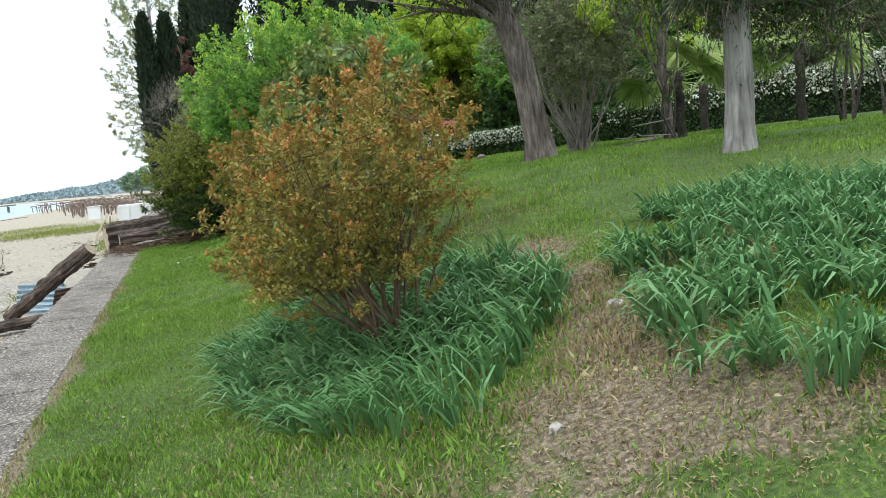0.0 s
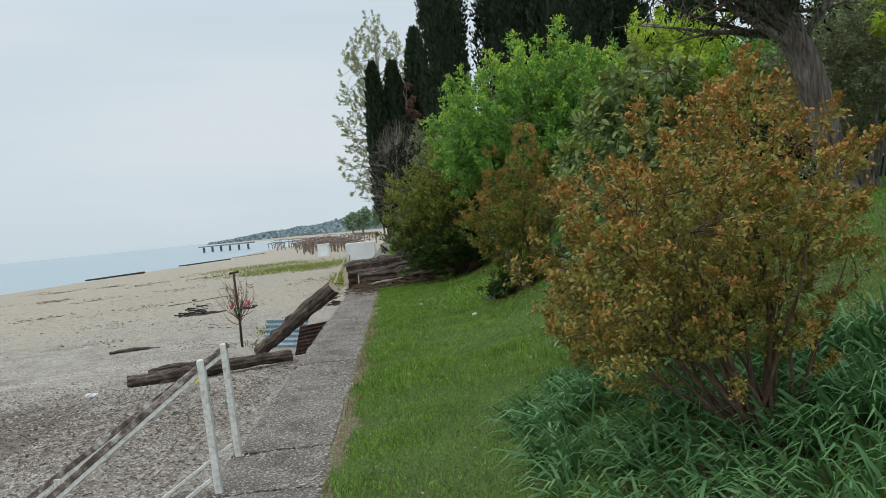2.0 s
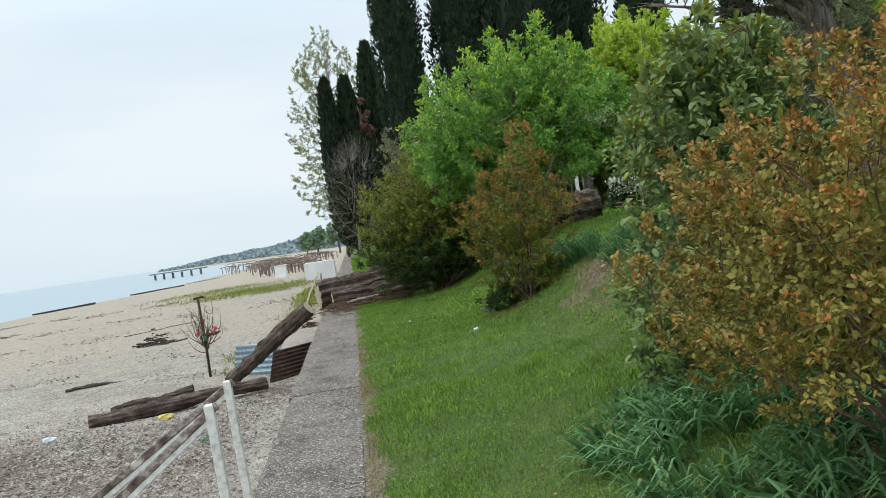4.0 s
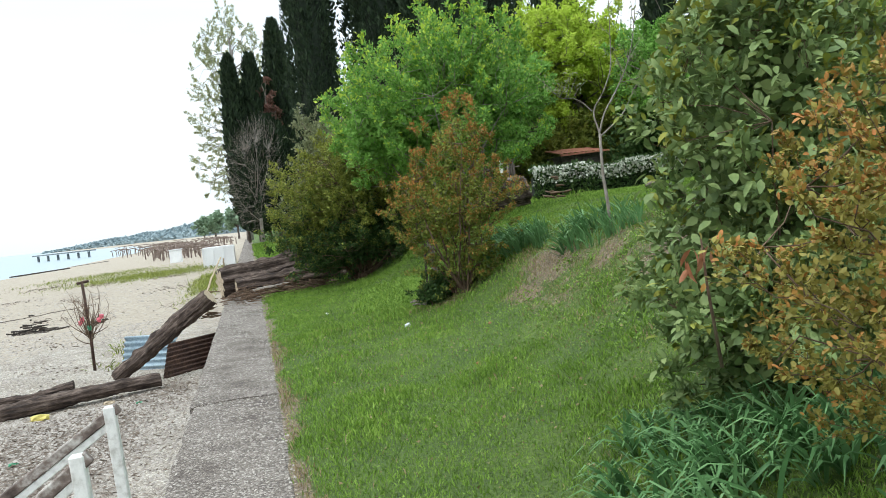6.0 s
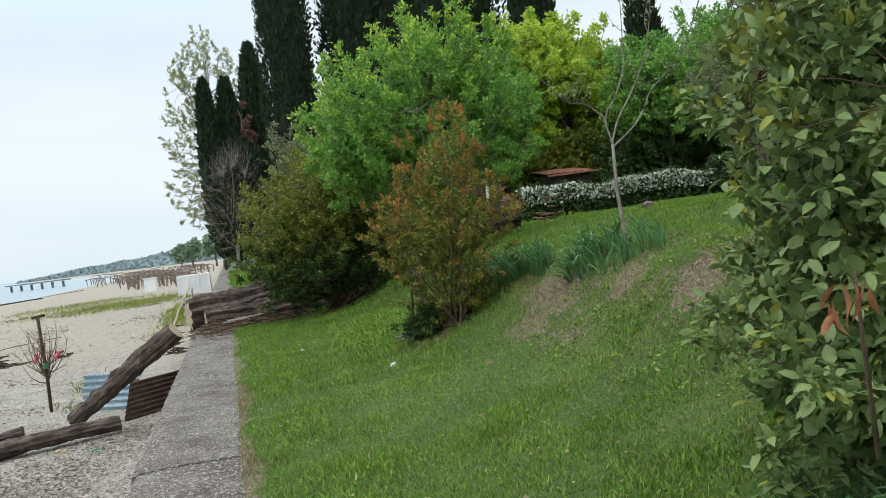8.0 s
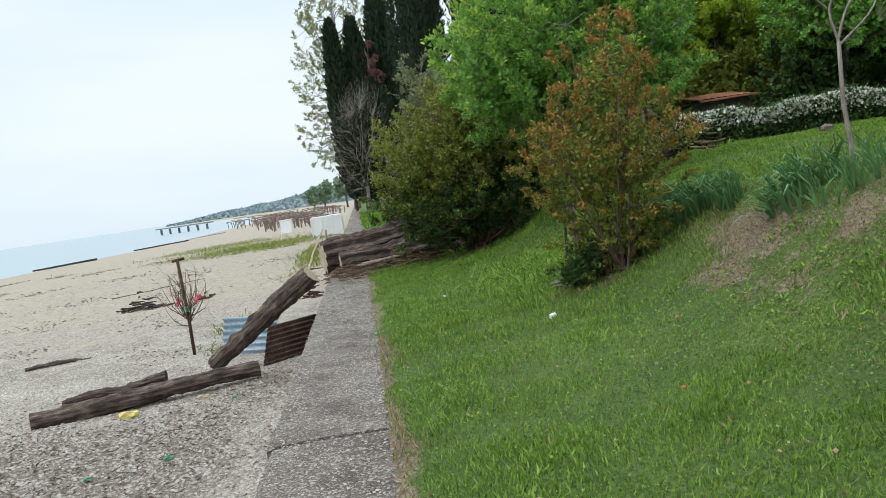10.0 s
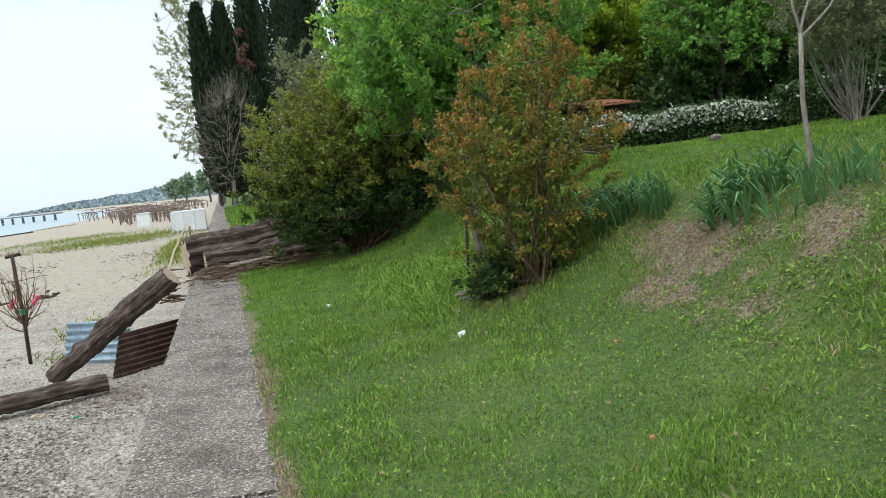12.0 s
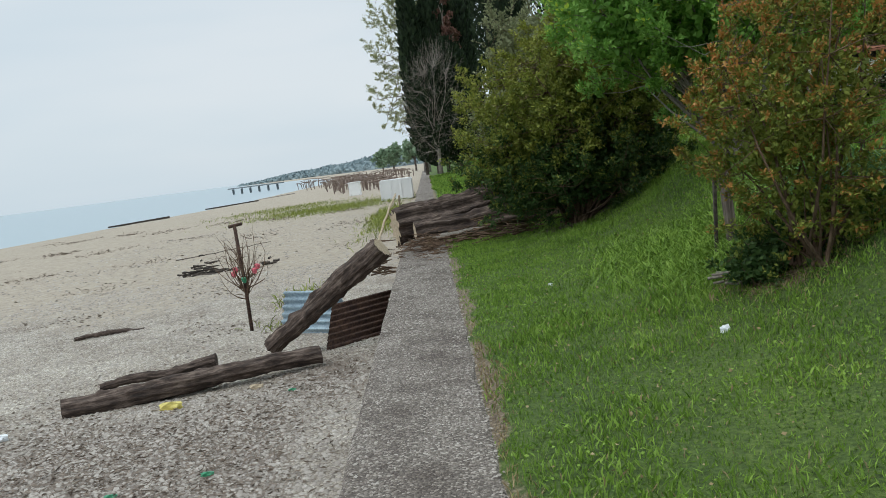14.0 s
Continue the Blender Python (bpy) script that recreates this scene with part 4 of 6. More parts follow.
# grey multi-stemmed shrubs before the hedge
for k, (x, y, hgt) in enumerate(((8.9, 15.0, 2.9), (11.6, 20.3, 3.0))):
    woody("grey_shrub", ground_at(x, y), "tall grey many-stemmed shrub, sparse leaves above bare stems", "shrub",
          [(0, 0, hgt * 0.62, 1.2, 1.1, 0.8), (0.3, 0, hgt * 0.85, 1.1, 1.0, 0.7), (-0.5, 0, hgt * 0.75, 0.9, 0.9, 0.7)],
          26, 0.022, 1700, 14, 0.058, 0.42, M_GREYLEAF, M_TWIGGREY, up=0.1, inner=0.25, group="grey shrubs")
# leafless leggy shrub and thin stems
woody("small_garden_tree", ground_at(10.0, 13.9), "small tree with a dark twisted trunk and light green leaves", "tree",
      [(-0.5, -0.2, 2.1, 0.9, 0.8, 0.45), (0.4, 0, 2.4, 1.0, 0.9, 0.6), (-0.2, 0, 3.0, 1.2, 1.0, 0.7)],
      18, 0.025, 420, 16, 0.085, 0.5, M_LIME, M_BARK, ([(0, 0, -0.1), (0.08, 0, 0.5), (-0.05, 0, 1.1), (0.03, 0, 1.9)], [0.09, 0.07, 0.075, 0.05]), -0.2, near=True, inner=0)
woody("leggy_shrub", ground_at(9.8, 13.7), "dark leggy shrub with bare twisted stems", "shrub", [(0, 0, 0.9, 0.25, 0.25, 0.5)],
      6, 0.025, 40, 5, 0.06, 0.4, M_DARKLEAF, M_CHAR, inner=0)
woody("leggy_shrub", ground_at(11.3, 11.0), "thin dark climbing stems with a few leaves", "shrub", [(0, 0, 1.6, 0.3, 0.3, 0.9)],
      5, 0.03, 70, 7, 0.06, 0.4, M_DARKLEAF, M_CHAR, inner=0)


# ---- flowering hedge, palms ----
def hedge(at, length, turn, depth, height, flowers, label, low_end=1.0, one_sided=False):
    """A clipped hedge along its own x: a solid box coloured as dark inner shade, small leaves, white blossom on top and
    flank.
    """
    ob = thing("hedge", at, label, "hedge", "flowering hedges")
    ob.rotation_euler = (0, 0, radians(turn))
    n = int(length * 1500)
    lump = lambda x: (1 + 0.07 * np.sin(x * 2.3) + 0.05 * np.sin(x * 5.1 + 1)) * (low_end + (1 - low_end) * np.clip(x / length * 1.6, 0, 1))
    x = R.uniform(0, length, n)
    face = R.uniform(size=n)
    y = np.where(face < 0.5, -depth / 2 + R.normal(size=n) * 0.07, R.uniform(-depth / 2, depth / 2, n))
    z = np.where(face < 0.5, R.uniform(0.02, height, n), height + R.normal(size=n) * 0.05) * lump(x)
    P = np.stack([x, y, z], axis=1)
    V, F = quick_leaves(P, R.normal(size=(n, 3)) + np.array([0, -0.5, 0.4]), 0.085 * R.uniform(0.6, 1.3, n), 0.55)
    put("foliage", mesh_from("foliage", V, F, M_DARKLEAF), ob)
    k = int(n * flowers)
    fx = length * R.uniform(0, 1, k) ** (0.4 if one_sided else 1.0)
    onface = R.uniform(size=k) < 0.45
    fz = np.where(onface, height * R.uniform(0.35, 1, k) ** 0.6, height + 0.03) * lump(fx)
    fy = np.where(onface, -depth / 2 - 0.05, R.uniform(-depth / 2, depth / 2, k)) + R.normal(size=k) * 0.04
    V, F = quick_leaves(np.stack([fx, fy, fz], axis=1), R.normal(size=(k, 3)) + np.array([0, -0.6, 0.6]), 0.07 * R.uniform(0.6, 1.3, k), 0.9)
    put("blossom", mesh_from("blossom", V, F, M_FLOWER), ob, "white blossom")
    # solid box in shade colour behind the hedge leaves
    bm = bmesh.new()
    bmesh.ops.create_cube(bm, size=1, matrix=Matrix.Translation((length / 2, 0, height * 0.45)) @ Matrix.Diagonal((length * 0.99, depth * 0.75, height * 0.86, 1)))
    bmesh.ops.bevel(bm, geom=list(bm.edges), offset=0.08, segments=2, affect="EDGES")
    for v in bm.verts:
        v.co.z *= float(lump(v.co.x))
    part("hedge_shade", bm, M_CROWNSHADE, ob)
    return ob


hedge(ground_at(8.0, 25.0), 4.9, -14, 1.0, 0.72, 0.42, "low clipped hedge topped with white blossom")
hedge(ground_at(12.7, 23.7), 9.6, -53.4, 1.0, 1.35, 0.32, "taller hedge with white blossom on its face", 0.6, True)


def palm(at, height, fans, size, label):
    ob = thing("fan_palm", at, label, "palm", "fan palms")
    tb = Tubes()
    k = 14
    tb.add([(0.02 * math.sin(i), 0, height * i / k - 0.05) for i in range(k + 1)], [0.075 + 0.02 * (i % 2) for i in range(k + 1)], 9)
    put("trunk", tb.mesh("trunk", M_CHAR), ob)
    stalks = Tubes()
    for f in range(fans):
        a, tilt = f * 2.4, R.uniform(-0.35, 1.0)
        d = unit(np.array([math.cos(a), math.sin(a), tilt]))
        s = np.array([0, 0, height * R.uniform(0.85, 1)])
        e = s + d * size * R.uniform(0.7, 1.0)
        stalks.add(bent(s, e, 3, 0.05), [0.015, 0.012, 0.01, 0.008], 4, False)
        n = 26
        side = unit(np.cross(d, (0, 0, 1)))
        roll = R.uniform(-0.9, 0.9)
        side = unit(side * math.cos(roll) + np.cross(d, side) * math.sin(roll))
        flat = unit(np.cross(side, d))
        ang = np.linspace(-1.9, 1.9, n)
        D = np.cos(ang)[:, None] * d + np.sin(ang)[:, None] * side + np.array([0, 0, -0.12])
        V, F = leaf_arrays(np.repeat(e[None, :], n, 0), D, size * R.uniform(0.65, 0.8, n), 0.1, 0.1, N=np.repeat(flat[None, :], n, 0))
        put("fan", mesh_from("fan", V, F, M_PALM), ob)
    put("stalks", stalks.mesh("stalks", M_PALM), ob)
    return ob


palm(ground_at(10.9, 14.8), 1.25, 14, 0.8, "small fan palm with yellow-green fans")
palm(ground_at(13.2, 14.3), 1.6, 15, 0.95, "fan palm with broad yellow-green fans and brown trunk")
palm(ground_at(13.0, 17.0), 1.1, 10, 0.8, "fan palm in front of the flowering hedge")

# ---- tall trees behind ----
cypress((5.0, 47, 1.0), 19, 1.3, "very tall dark columnar cypress", 24000, 0.24)
for x, y, hgt, r in ((8.75, 47, 17.5, 1.95), (11.5, 45.5, 19, 2.1), (14.3, 47, 18, 2.0)):
    cypress((x, y, 1.2), hgt, r, "broad dark cypress in a close group", 26000, 0.28)
for x, y, hgt, r in ((0.75, 71.5, 14.5, 0.85), (2.4, 72, 14.6, 1.0), (4.6, 73.5, 17.6, 1.25), (1.7, 70.5, 8.0, 1.5), (3.3, 71, 9.5, 1.6)):
    cypress((x, y, 0.4), hgt, r, "dark cypress beside the shore path", 6500, 0.5)
for x in (23.0, 24.5):
    cypress((x, 60, 2.5), 18, 1.0, "far slim cypress above the garden", 4000, 0.5)
cypress((16.9, 33.5, 1.6), 9.0, 0.6, "narrow dark cypress behind the hedge", 6000, 0.3)
woody("rusty_tree", (3.3, 71.6, 0.4), "small tree with rust-red withered leaves", "tree", [(0, 0, 11.2, 0.55, 0.6, 1.7), (0.5, 0, 9.5, 0.7, 0.7, 1.0)],
      14, 0.06, 200, 7, 0.26, 0.5, M_REDLEAF, M_TWIGGREY, ([(0, 0, 0), (0, 0, 6), (0, 0, 11)], [0.2, 0.15, 0.06]), 0.4, inner=0)
woody("bare_tree", (1.7, 69.2, 0.3), "leafless grey-brown thicket of fine twigs", "tree", [(0, 0, 4.6, 2.1, 1.6, 3.0), (0.4, 0, 7.4, 1.6, 1.4, 1.8), (-0.6, 0, 3.0, 1.4, 1.2, 2.0)],
      34, 0.035, 5200, 0, 0.1, 0.5, M_TWIGGREY, M_TWIGGREY, ([(0, 0, 0), (0.1, 0, 2.0), (0, 0, 3.5)], [0.16, 0.12, 0.08]), 0.4, ragged=0.3, inner=0)
woody("poplar", (0.8, 85, 0.3), "tall thin tree with sparse young leaves", "tree",
      [(0.3, 0, 17.5, 3.0, 2.0, 3.6), (-1.2, 0, 12, 2.6, 2, 3.2), (-1.5, 0, 7, 2.2, 2, 2.6), (1.5, 0, 13, 2.0, 2, 3)],
      50, 0.08, 2200, 18, 0.13, 0.7, M_PALELEAF, M_BARKPALE, ([(0, 0, 0), (0.2, 0, 6), (0.3, 0, 13), (0.4, 0, 19)], [0.35, 0.28, 0.18, 0.06]), 0.4, ragged=0.25, inner=0)
# shrubs added to close sky gaps; dark leaves stand for shade below the trees
for k, (x, y, w) in enumerate(((6.2, 29, 1.7), (9.2, 29.5, 1.6), (11.6, 30.0, 1.6), (12.9, 27.6, 1.3), (14.6, 28.3, 1.7), (16.8, 25.5, 1.7), (18.8, 22.5, 1.7), (20.3, 19.0, 1.7), (21.5, 15.5, 1.7), (19.5, 12.5, 1.5))):
    woody("filler_shrub", ground_at(x, y), "added dense shrub behind the hedge, standing for the dark below the trees", "shrub", [(0, 0, 1.1, w, 1.2, 1.0), (0.5, 0, 1.7, w * 0.7, 1.0, 0.9)],
          12, 0.03, 420, 18, 0.13, 0.55, M_BUSH if k in (1, 2) else M_DARKLEAF, M_BARK, group="dark shrubs behind the hedge")
# woods that close the garden behind the hedge
for k, (x, y, w, hgt, m) in enumerate(((10.5, 36, 2.6, 6.0, M_GREEN), (19, 33, 3.2, 6.5, M_GREEN), (22, 28, 3.0, 6.0, M_DARKLEAF), (24, 22, 3.2, 6.5, M_GREYLEAF), (25, 16, 3.2, 6.0, M_GREEN), (27, 11, 3.2, 6.5, M_DARKLEAF), (15.5, 39, 3.0, 6.5, M_GREEN), (7.2, 33.5, 2.0, 5.0, M_BUSH), (19.0, 20.5, 2.4, 5.2, M_GREYLEAF), (17.5, 28.5, 2.4, 5.0, M_GREEN))):
    woody("garden_tree", ground_at(x, y), "leafy garden tree behind the hedge", "tree",
          [(0, 0, hgt * 0.62, w, w, hgt * 0.3), (w * 0.4, 0, hgt * 0.85, w * 0.7, w * 0.7, hgt * 0.22), (-w * 0.5, 0, hgt * 0.5, w * 0.7, w * 0.7, hgt * 0.3), (w * 0.3, -w * 0.3, hgt * 0.3, w * 0.8, w * 0.6, hgt * 0.22)],
          22, 0.06, 1300, 12, 0.17, 0.6, m, M_BARK, ([(0, 0, -0.1), (0.1, 0, hgt * 0.3), (0, 0, hgt * 0.6)], [0.24, 0.18, 0.1]), 0.1, group="trees behind the hedge")


# ---- iris beds ----
def in_poly(x, y, poly):
    hit = False
    for (ax, ay), (bx, by) in zip(poly, poly[1:] + poly[:1]):
        if (ay > y) != (by > y) and x < (bx - ax) * (y - ay) / (by - ay) + ax:
            hit = not hit
    return hit


def iris_bed(name, poly, count, label, low, high, lean=(-0.6, -0.3, 0), singles=0):
    """Sword leaves in fans of five to seven inside an outline; the first leaves are objects of their own."""
    ob = thing(name, (0, 0, 0), label, "iris bed")
    P, D, L = [], [], []
    xs_, ys_ = [p[0] for p in poly], [p[1] for p in poly]
    while len(P) < count:
        x, y = R.uniform(min(xs_), max(xs_)), R.uniform(min(ys_), max(ys_))
        if not in_poly(x, y, poly) or noise.noise((x * 1.7, y * 1.7, 3.0)) < -0.28:
            continue
        fan = R.uniform(0, np.pi)
        grow = 0.8 + 0.35 * noise.noise((x * 1.1, y * 1.1, 8.0))
        for k in range(R.integers(5, 8)):
            s = R.uniform(-0.75, 0.75)
            P.append((x + 0.03 * s, y, float(land(x, y)) - 0.01))
            D.append(np.array([math.cos(fan) * s, math.sin(fan) * s, 1.0]) + np.array(lean) * R.uniform(0.3, 1.6) + R.normal(size=3) * 0.16)
            L.append(R.uniform(low, high) * (1 - 0.25 * abs(s)) * grow)
    P, D, L = np.array(P), np.array(D), np.array(L)
    bend = R.uniform(0.1, 0.8, len(P))
    order = np.argsort(P[:, 1])
    P, D, L, bend = P[order], D[order], L[order], bend[order]
    if singles:
        kinds = []
        for k in range(6):
            V, F = blades(np.zeros((1, 3)), np.array([[0.3, 0.0, 1.0]]), 1.0, 0.05, 0.15 + 0.12 * k)
            kinds.append(mesh_from("leaf", V, F, M_IRIS))
        for k in range(singles):
            o = put("leaf", kinds[k % 6], ob, "", P[k])
            o.rotation_euler = (R.normal() * 0.12, R.normal() * 0.12, math.atan2(D[k, 1], D[k, 0]))
            o.scale = (L[k],) * 3
    V, F = blades(P[singles:], D[singles:], L[singles:], R.uniform(0.012, 0.024, len(P) - singles), bend[singles:])
    tagged(put("leaf_mass", mesh_from("leaf_mass", V, F, M_IRIS), ob), kind="stuff")
    return ob


BED_A = [(2.12, 8.3), (2.1, 7.6), (2.1, 6.6), (2.4, 5.65), (2.75, 4.95), (2.95, 4.8), (3.3, 5.05), (3.6, 5.3), (4.05, 5.95), (4.2, 6.7), (4.0, 7.5), (3.5, 8.2), (2.9, 8.8), (2.5, 8.8)]
BED_B = [(4.81, 6.5), (4.12, 5.6), (3.85, 4.85), (3.75, 4.3), (3.8, 3.85), (3.9, 3.3), (5.0, 3.3), (6.0, 4.8), (6.5, 6.3), (6.3, 7.1), (5.5, 7.3)]
iris_bed("iris_bed", BED_A, 4000, "dense bed of blue-green iris leaves round the copper shrub", 0.24, 0.46, singles=300)
iris_bed("iris_bed", BED_B, 3600, "large bed of blue-green iris leaves on the lawn", 0.26, 0.44, singles=300)
iris_bed("iris_clump", [(4.0, 13.4), (4.2, 12.6), (4.5, 12.2), (4.75, 12.5), (4.7, 13.1), (4.3, 13.7)], 340, "iris clump at the foot of the sapling", 0.25, 0.5, singles=150)
iris_bed("iris_clump", [(3.85, 14.9), (4.1, 14.0), (4.3, 14.2), (4.2, 15.5), (4.1, 16.6), (3.8, 16.2)], 620, "iris clump on the brow of the bank", 0.3, 0.5, singles=150)


# ---- driftwood ----
def trunk_log(name, a, b, ra, rb, label, seed, knots=5, ends=M_CUT, grooves=9, sides=34, deep=0.1, skin=M_DRIFT):
    """A fallen trunk with grooved bark, knots and sawn ends, from a to b."""
    rr = np.random.default_rng(seed)
    a, b = Vector(a), Vector(b)
    ob = thing(name, a, label, "log", "driftwood on the beach")
    ob.rotation_mode = "QUATERNION"
    ob.rotation_quaternion = (b - a).to_track_quat("Y", "Z")
    L = (b - a).length
    d, u, w = np.array([0, 1.0, 0]), np.array([1.0, 0, 0]), np.array([0, 0, 1.0])
    n = 44
    ang = np.linspace(0, 2 * np.pi, sides, endpoint=False)
    V = []
    ks = [(rr.uniform(0.1, 0.9), rr.uniform(0, 6.28), rr.uniform(0.1, 0.3)) for _ in range(knots)]
    off = rr.normal(size=(n, 2)).cumsum(axis=0) * 0.006
    for i in range(n):
        t = i / (n - 1)
        r = (ra + (rb - ra) * t) * (1 + deep * np.sin(ang * grooves + t * 1.5 + seed + 0.6 * np.sin(t * 9)) + 0.04 * np.sin(ang * (grooves * 2 + 1) - t * 5) + 0.06 * np.sin(ang * 2 + t * 7) + 0.05 * np.sin(t * 31 + ang * 3 + seed) + rr.normal(size=sides) * 0.03)
        for kt, ka, kh in ks:
            r = r * (1 + kh * np.exp(-((t - kt) * L / ra / 0.55) ** 2 - (np.angle(np.exp(1j * (ang - ka))) / 0.4) ** 2))
        V.append(d * L * t + u * off[i, 0] + w * off[i, 1] + r[:, None] * (np.cos(ang)[:, None] * u + np.sin(ang)[:, None] * w))
    i = (np.arange(n - 1)[:, None] * sides + np.arange(sides)[None, :]).ravel()
    j = (np.arange(n - 1)[:, None] * sides + (np.arange(sides)[None, :] + 1) % sides).ravel()
    me = mesh_from("bark", np.concatenate(V), np.stack([i, j, j + sides, i + sides], axis=1), skin)
    me.polygons.foreach_set("use_smooth", np.ones(len(me.polygons), dtype=bool))
    bark = put("bark", me, ob)
    for ring, way in ((V[0], -1), (V[-1], 1)):
        bm = bmesh.new()
        c = ring.mean(axis=0)
        vs = [bm.verts.new(c + (p - c) * 0.97 + d * 0.004 * way) for p in ring]
        inner = [bm.verts.new(c + (p - c) * 0.4 + d * 0.012 * way) for p in ring]
        for k in range(sides):
            bm.faces.new((vs[k], vs[(k + 1) % sides], inner[(k + 1) % sides], inner[k]))
        bm.faces.new(inner)
        part("sawn_end", bm, ends, bark, "pale sawn end")
    return ob


trunk_log("beach_log", (-1.15, 20.75, -1.14), (-4.4, 19.7, -1.19), 0.115, 0.145, "weathered grey-brown log lying on the shingle", 3, 6, M_DRIFT)
trunk_log("beach_log", (-2.6, 20.62, -1.0), (-4.2, 20.55, -1.1), 0.09, 0.05, "thinner weathered log against the larger one", 5, 3, M_DRIFT)
trunk_log("leaning_log", (-2.05, 21.75, -1.15), (-0.12, 21.2, 0.26), 0.14, 0.165, "thick log leaning up against the sea wall", 8, 8)
trunk_log("furrowed_log", (0.0, 24.0, 0.27), (3.0, 24.9, 0.52), 0.3, 0.36, "huge dark furrowed trunk across the wall", 12, 4, M_CUT, 9, 54, 0.2)
trunk_log("furrowed_log", (0.35, 23.55, 0.17), (3.0, 24.0, 0.3), 0.16, 0.24, "dark furrowed trunk lying beside the huge one", 15, 4, M_CUT, 7, 44, 0.18)
trunk_log("pale_pole", (0.3, 23.1, 0.06), (1.7, 23.4, 0.1), 0.05, 0.06, "pale barkless pole lying before the trunks", 16, 2, M_CUT, 9, 20, 0.08, M_TWIGGREY)
trunk_log("propping_stick", (-0.36, 23.3, -0.05), (0.1, 24.6, 0.84), 0.02, 0.018, "thin pale stick propped against the trunks", 31, 1, M_CUT, 5, 7, 0.1, M_CUT)
trunk_log("propping_stick", (0.16, 24.9, 0.0), (0.06, 24.6, 0.8), 0.025, 0.02, "thin pale stick standing behind the trunks", 32, 1, M_CUT, 5, 7, 0.1, M_CUT)
trunk_log("cut_log", (5.4, 21.5, 1.45), (6.55, 21.4, 1.52), 0.33, 0.35, "thick grey cut log on the upper lawn", 21, 3, M_CUT, 11, 44)
trunk_log("drift_stick", (-6.85, 25.7, -1.27), (-5.6, 26.25, -1.26), 0.045, 0.06, "charred black stick on the shingle", 24, 3, M_CHAR, 5, 9)
trunk_log("thin_drift_stick", (-9.6, 41.5, -1.25), (-6.2, 43.5, -1.2), 0.018, 0.012, "long thin stick on the sand", 25, 2, M_TWIG, 5, 8)


def heap(name, at, label, n, rx, ry, rz, r, m, length, seed):
    """A heap of broken sticks."""
    ob = thing(name, at, label, "driftwood")
    tb = Tubes()
    rr = np.random.default_rng(seed)
    for _ in range(n):
        p = rr.normal(size=3) * np.array([rx, ry, 0]) * 0.5
        p[2] = abs(rr.normal()) * rz * max(0.0, 1 - (p[0] / rx) ** 2 - (p[1] / ry) ** 2) + r * 0.5
        a = rr.uniform(-0.5, 0.5) + (0 if rr.uniform() < 0.7 else 1.5)
        e = p + np.array([math.cos(a), math.sin(a), rr.normal() * 0.12]) * length * rr.uniform(0.4, 1.2)
        e[2] = max(e[2], r * 0.4)
        tb.add([p, (p + e) / 2 + rr.normal(size=3) * length * 0.03, e], [r, r * 0.9, r * 0.5], 5)
    tagged(put("stick_mass", tb.mesh("stick_mass", m), ob), kind="stuff")
    return ob


heap("driftwood_heap", (-6.9, 35.3, -1.3), "low heap of dark driftwood on the sand", 60, 0.9, 0.4, 0.2, 0.03, M_CHAR, 0.45, 2)
heap("driftwood_heap", (-4.9, 36.0, -1.3), "few dark drift pieces on the sand", 8, 0.4, 0.2, 0.1, 0.04, M_CHAR, 0.4, 4)
heap("branch_litter", (0.5, 22.6, 0.0), "broken brown twigs and bark on the wall before the trunks", 420, 0.42, 1.3, 0.1, 0.008, M_TWIG, 0.16, 6)
heap("branch_litter", (1.6, 22.7, 0.03), "broken brown branches between trunks and bush", 160, 1.0, 0.7, 0.12, 0.012, M_TWIG, 0.4, 7)
heap("root_tangle", (-0.2, 21.6, -0.2), "tangle of roots hanging under the leaning log", 40, 0.16, 0.25, 0.25, 0.012, M_TWIG, 0.22, 8)
heap("stump", ground_at(7.3, 21.5), "small broken root stump on the upper lawn", 16, 0.22, 0.2, 0.35, 0.028, M_TWIG, 0.3, 9)
heap("fallen_branches", ground_at(9.4, 13.6), "dead pale branches lying at the hedge foot", 16, 0.5, 0.3, 0.2, 0.012, M_TWIGGREY, 0.5, 10)
heap("twig_pile", ground_at(3.0, 15.3), "few dry twigs and stones under the copper shrub", 30, 0.4, 0.3, 0.06, 0.012, M_TWIGGREY, 0.25, 11)


# ---- corrugated sheets, decorated pole, railing ----
def corrugated(name, corner, along, across, waves, amp, mat, label):
    """A corrugated sheet: corner, the way across its waves, the way along its ribs."""
    corner, along, across = (np.array(v, float) for v in (corner, along, across))
    nrm = unit(np.cross(along, across))
    n, V = waves * 8 + 1, []
    for i in range(n):
        t = i / (n - 1)
        off = nrm * amp * math.sin(t * waves * 2 * np.pi)
        for s in (0, 0.5, 1):
            V.append(along * t + across * s + off)
    i = (np.arange(n - 1)[:, None] * 3 + np.arange(2)[None, :]).ravel()
    me = mesh_from(name, V, np.stack([i, i + 1, i + 4, i + 3], axis=1), mat)
    ob = put(name, me, None, "", corner)
    mod = ob.modifiers.new("thick", "SOLIDIFY")
    mod.thickness = 0.004
    return tagged(ob, label, "metal sheet", "corrugated sheets by the wall")


corrugated("corrugated_sheet", (-2.25, 23.6, -1.32), (0.12, 0.25, 0.72), (1.15, -0.75, 0.0), 6, 0.03, M_TIN, "blue-grey corrugated metal sheet standing under the log")
corrugated("corrugated_sheet", (-1.2, 21.55, -1.32), (0.1, 0.75, 0.62), (1.15, 0.85, 0.02), 8, 0.03, M_RUST, "rust-brown corrugated metal sheet leaning on the wall")

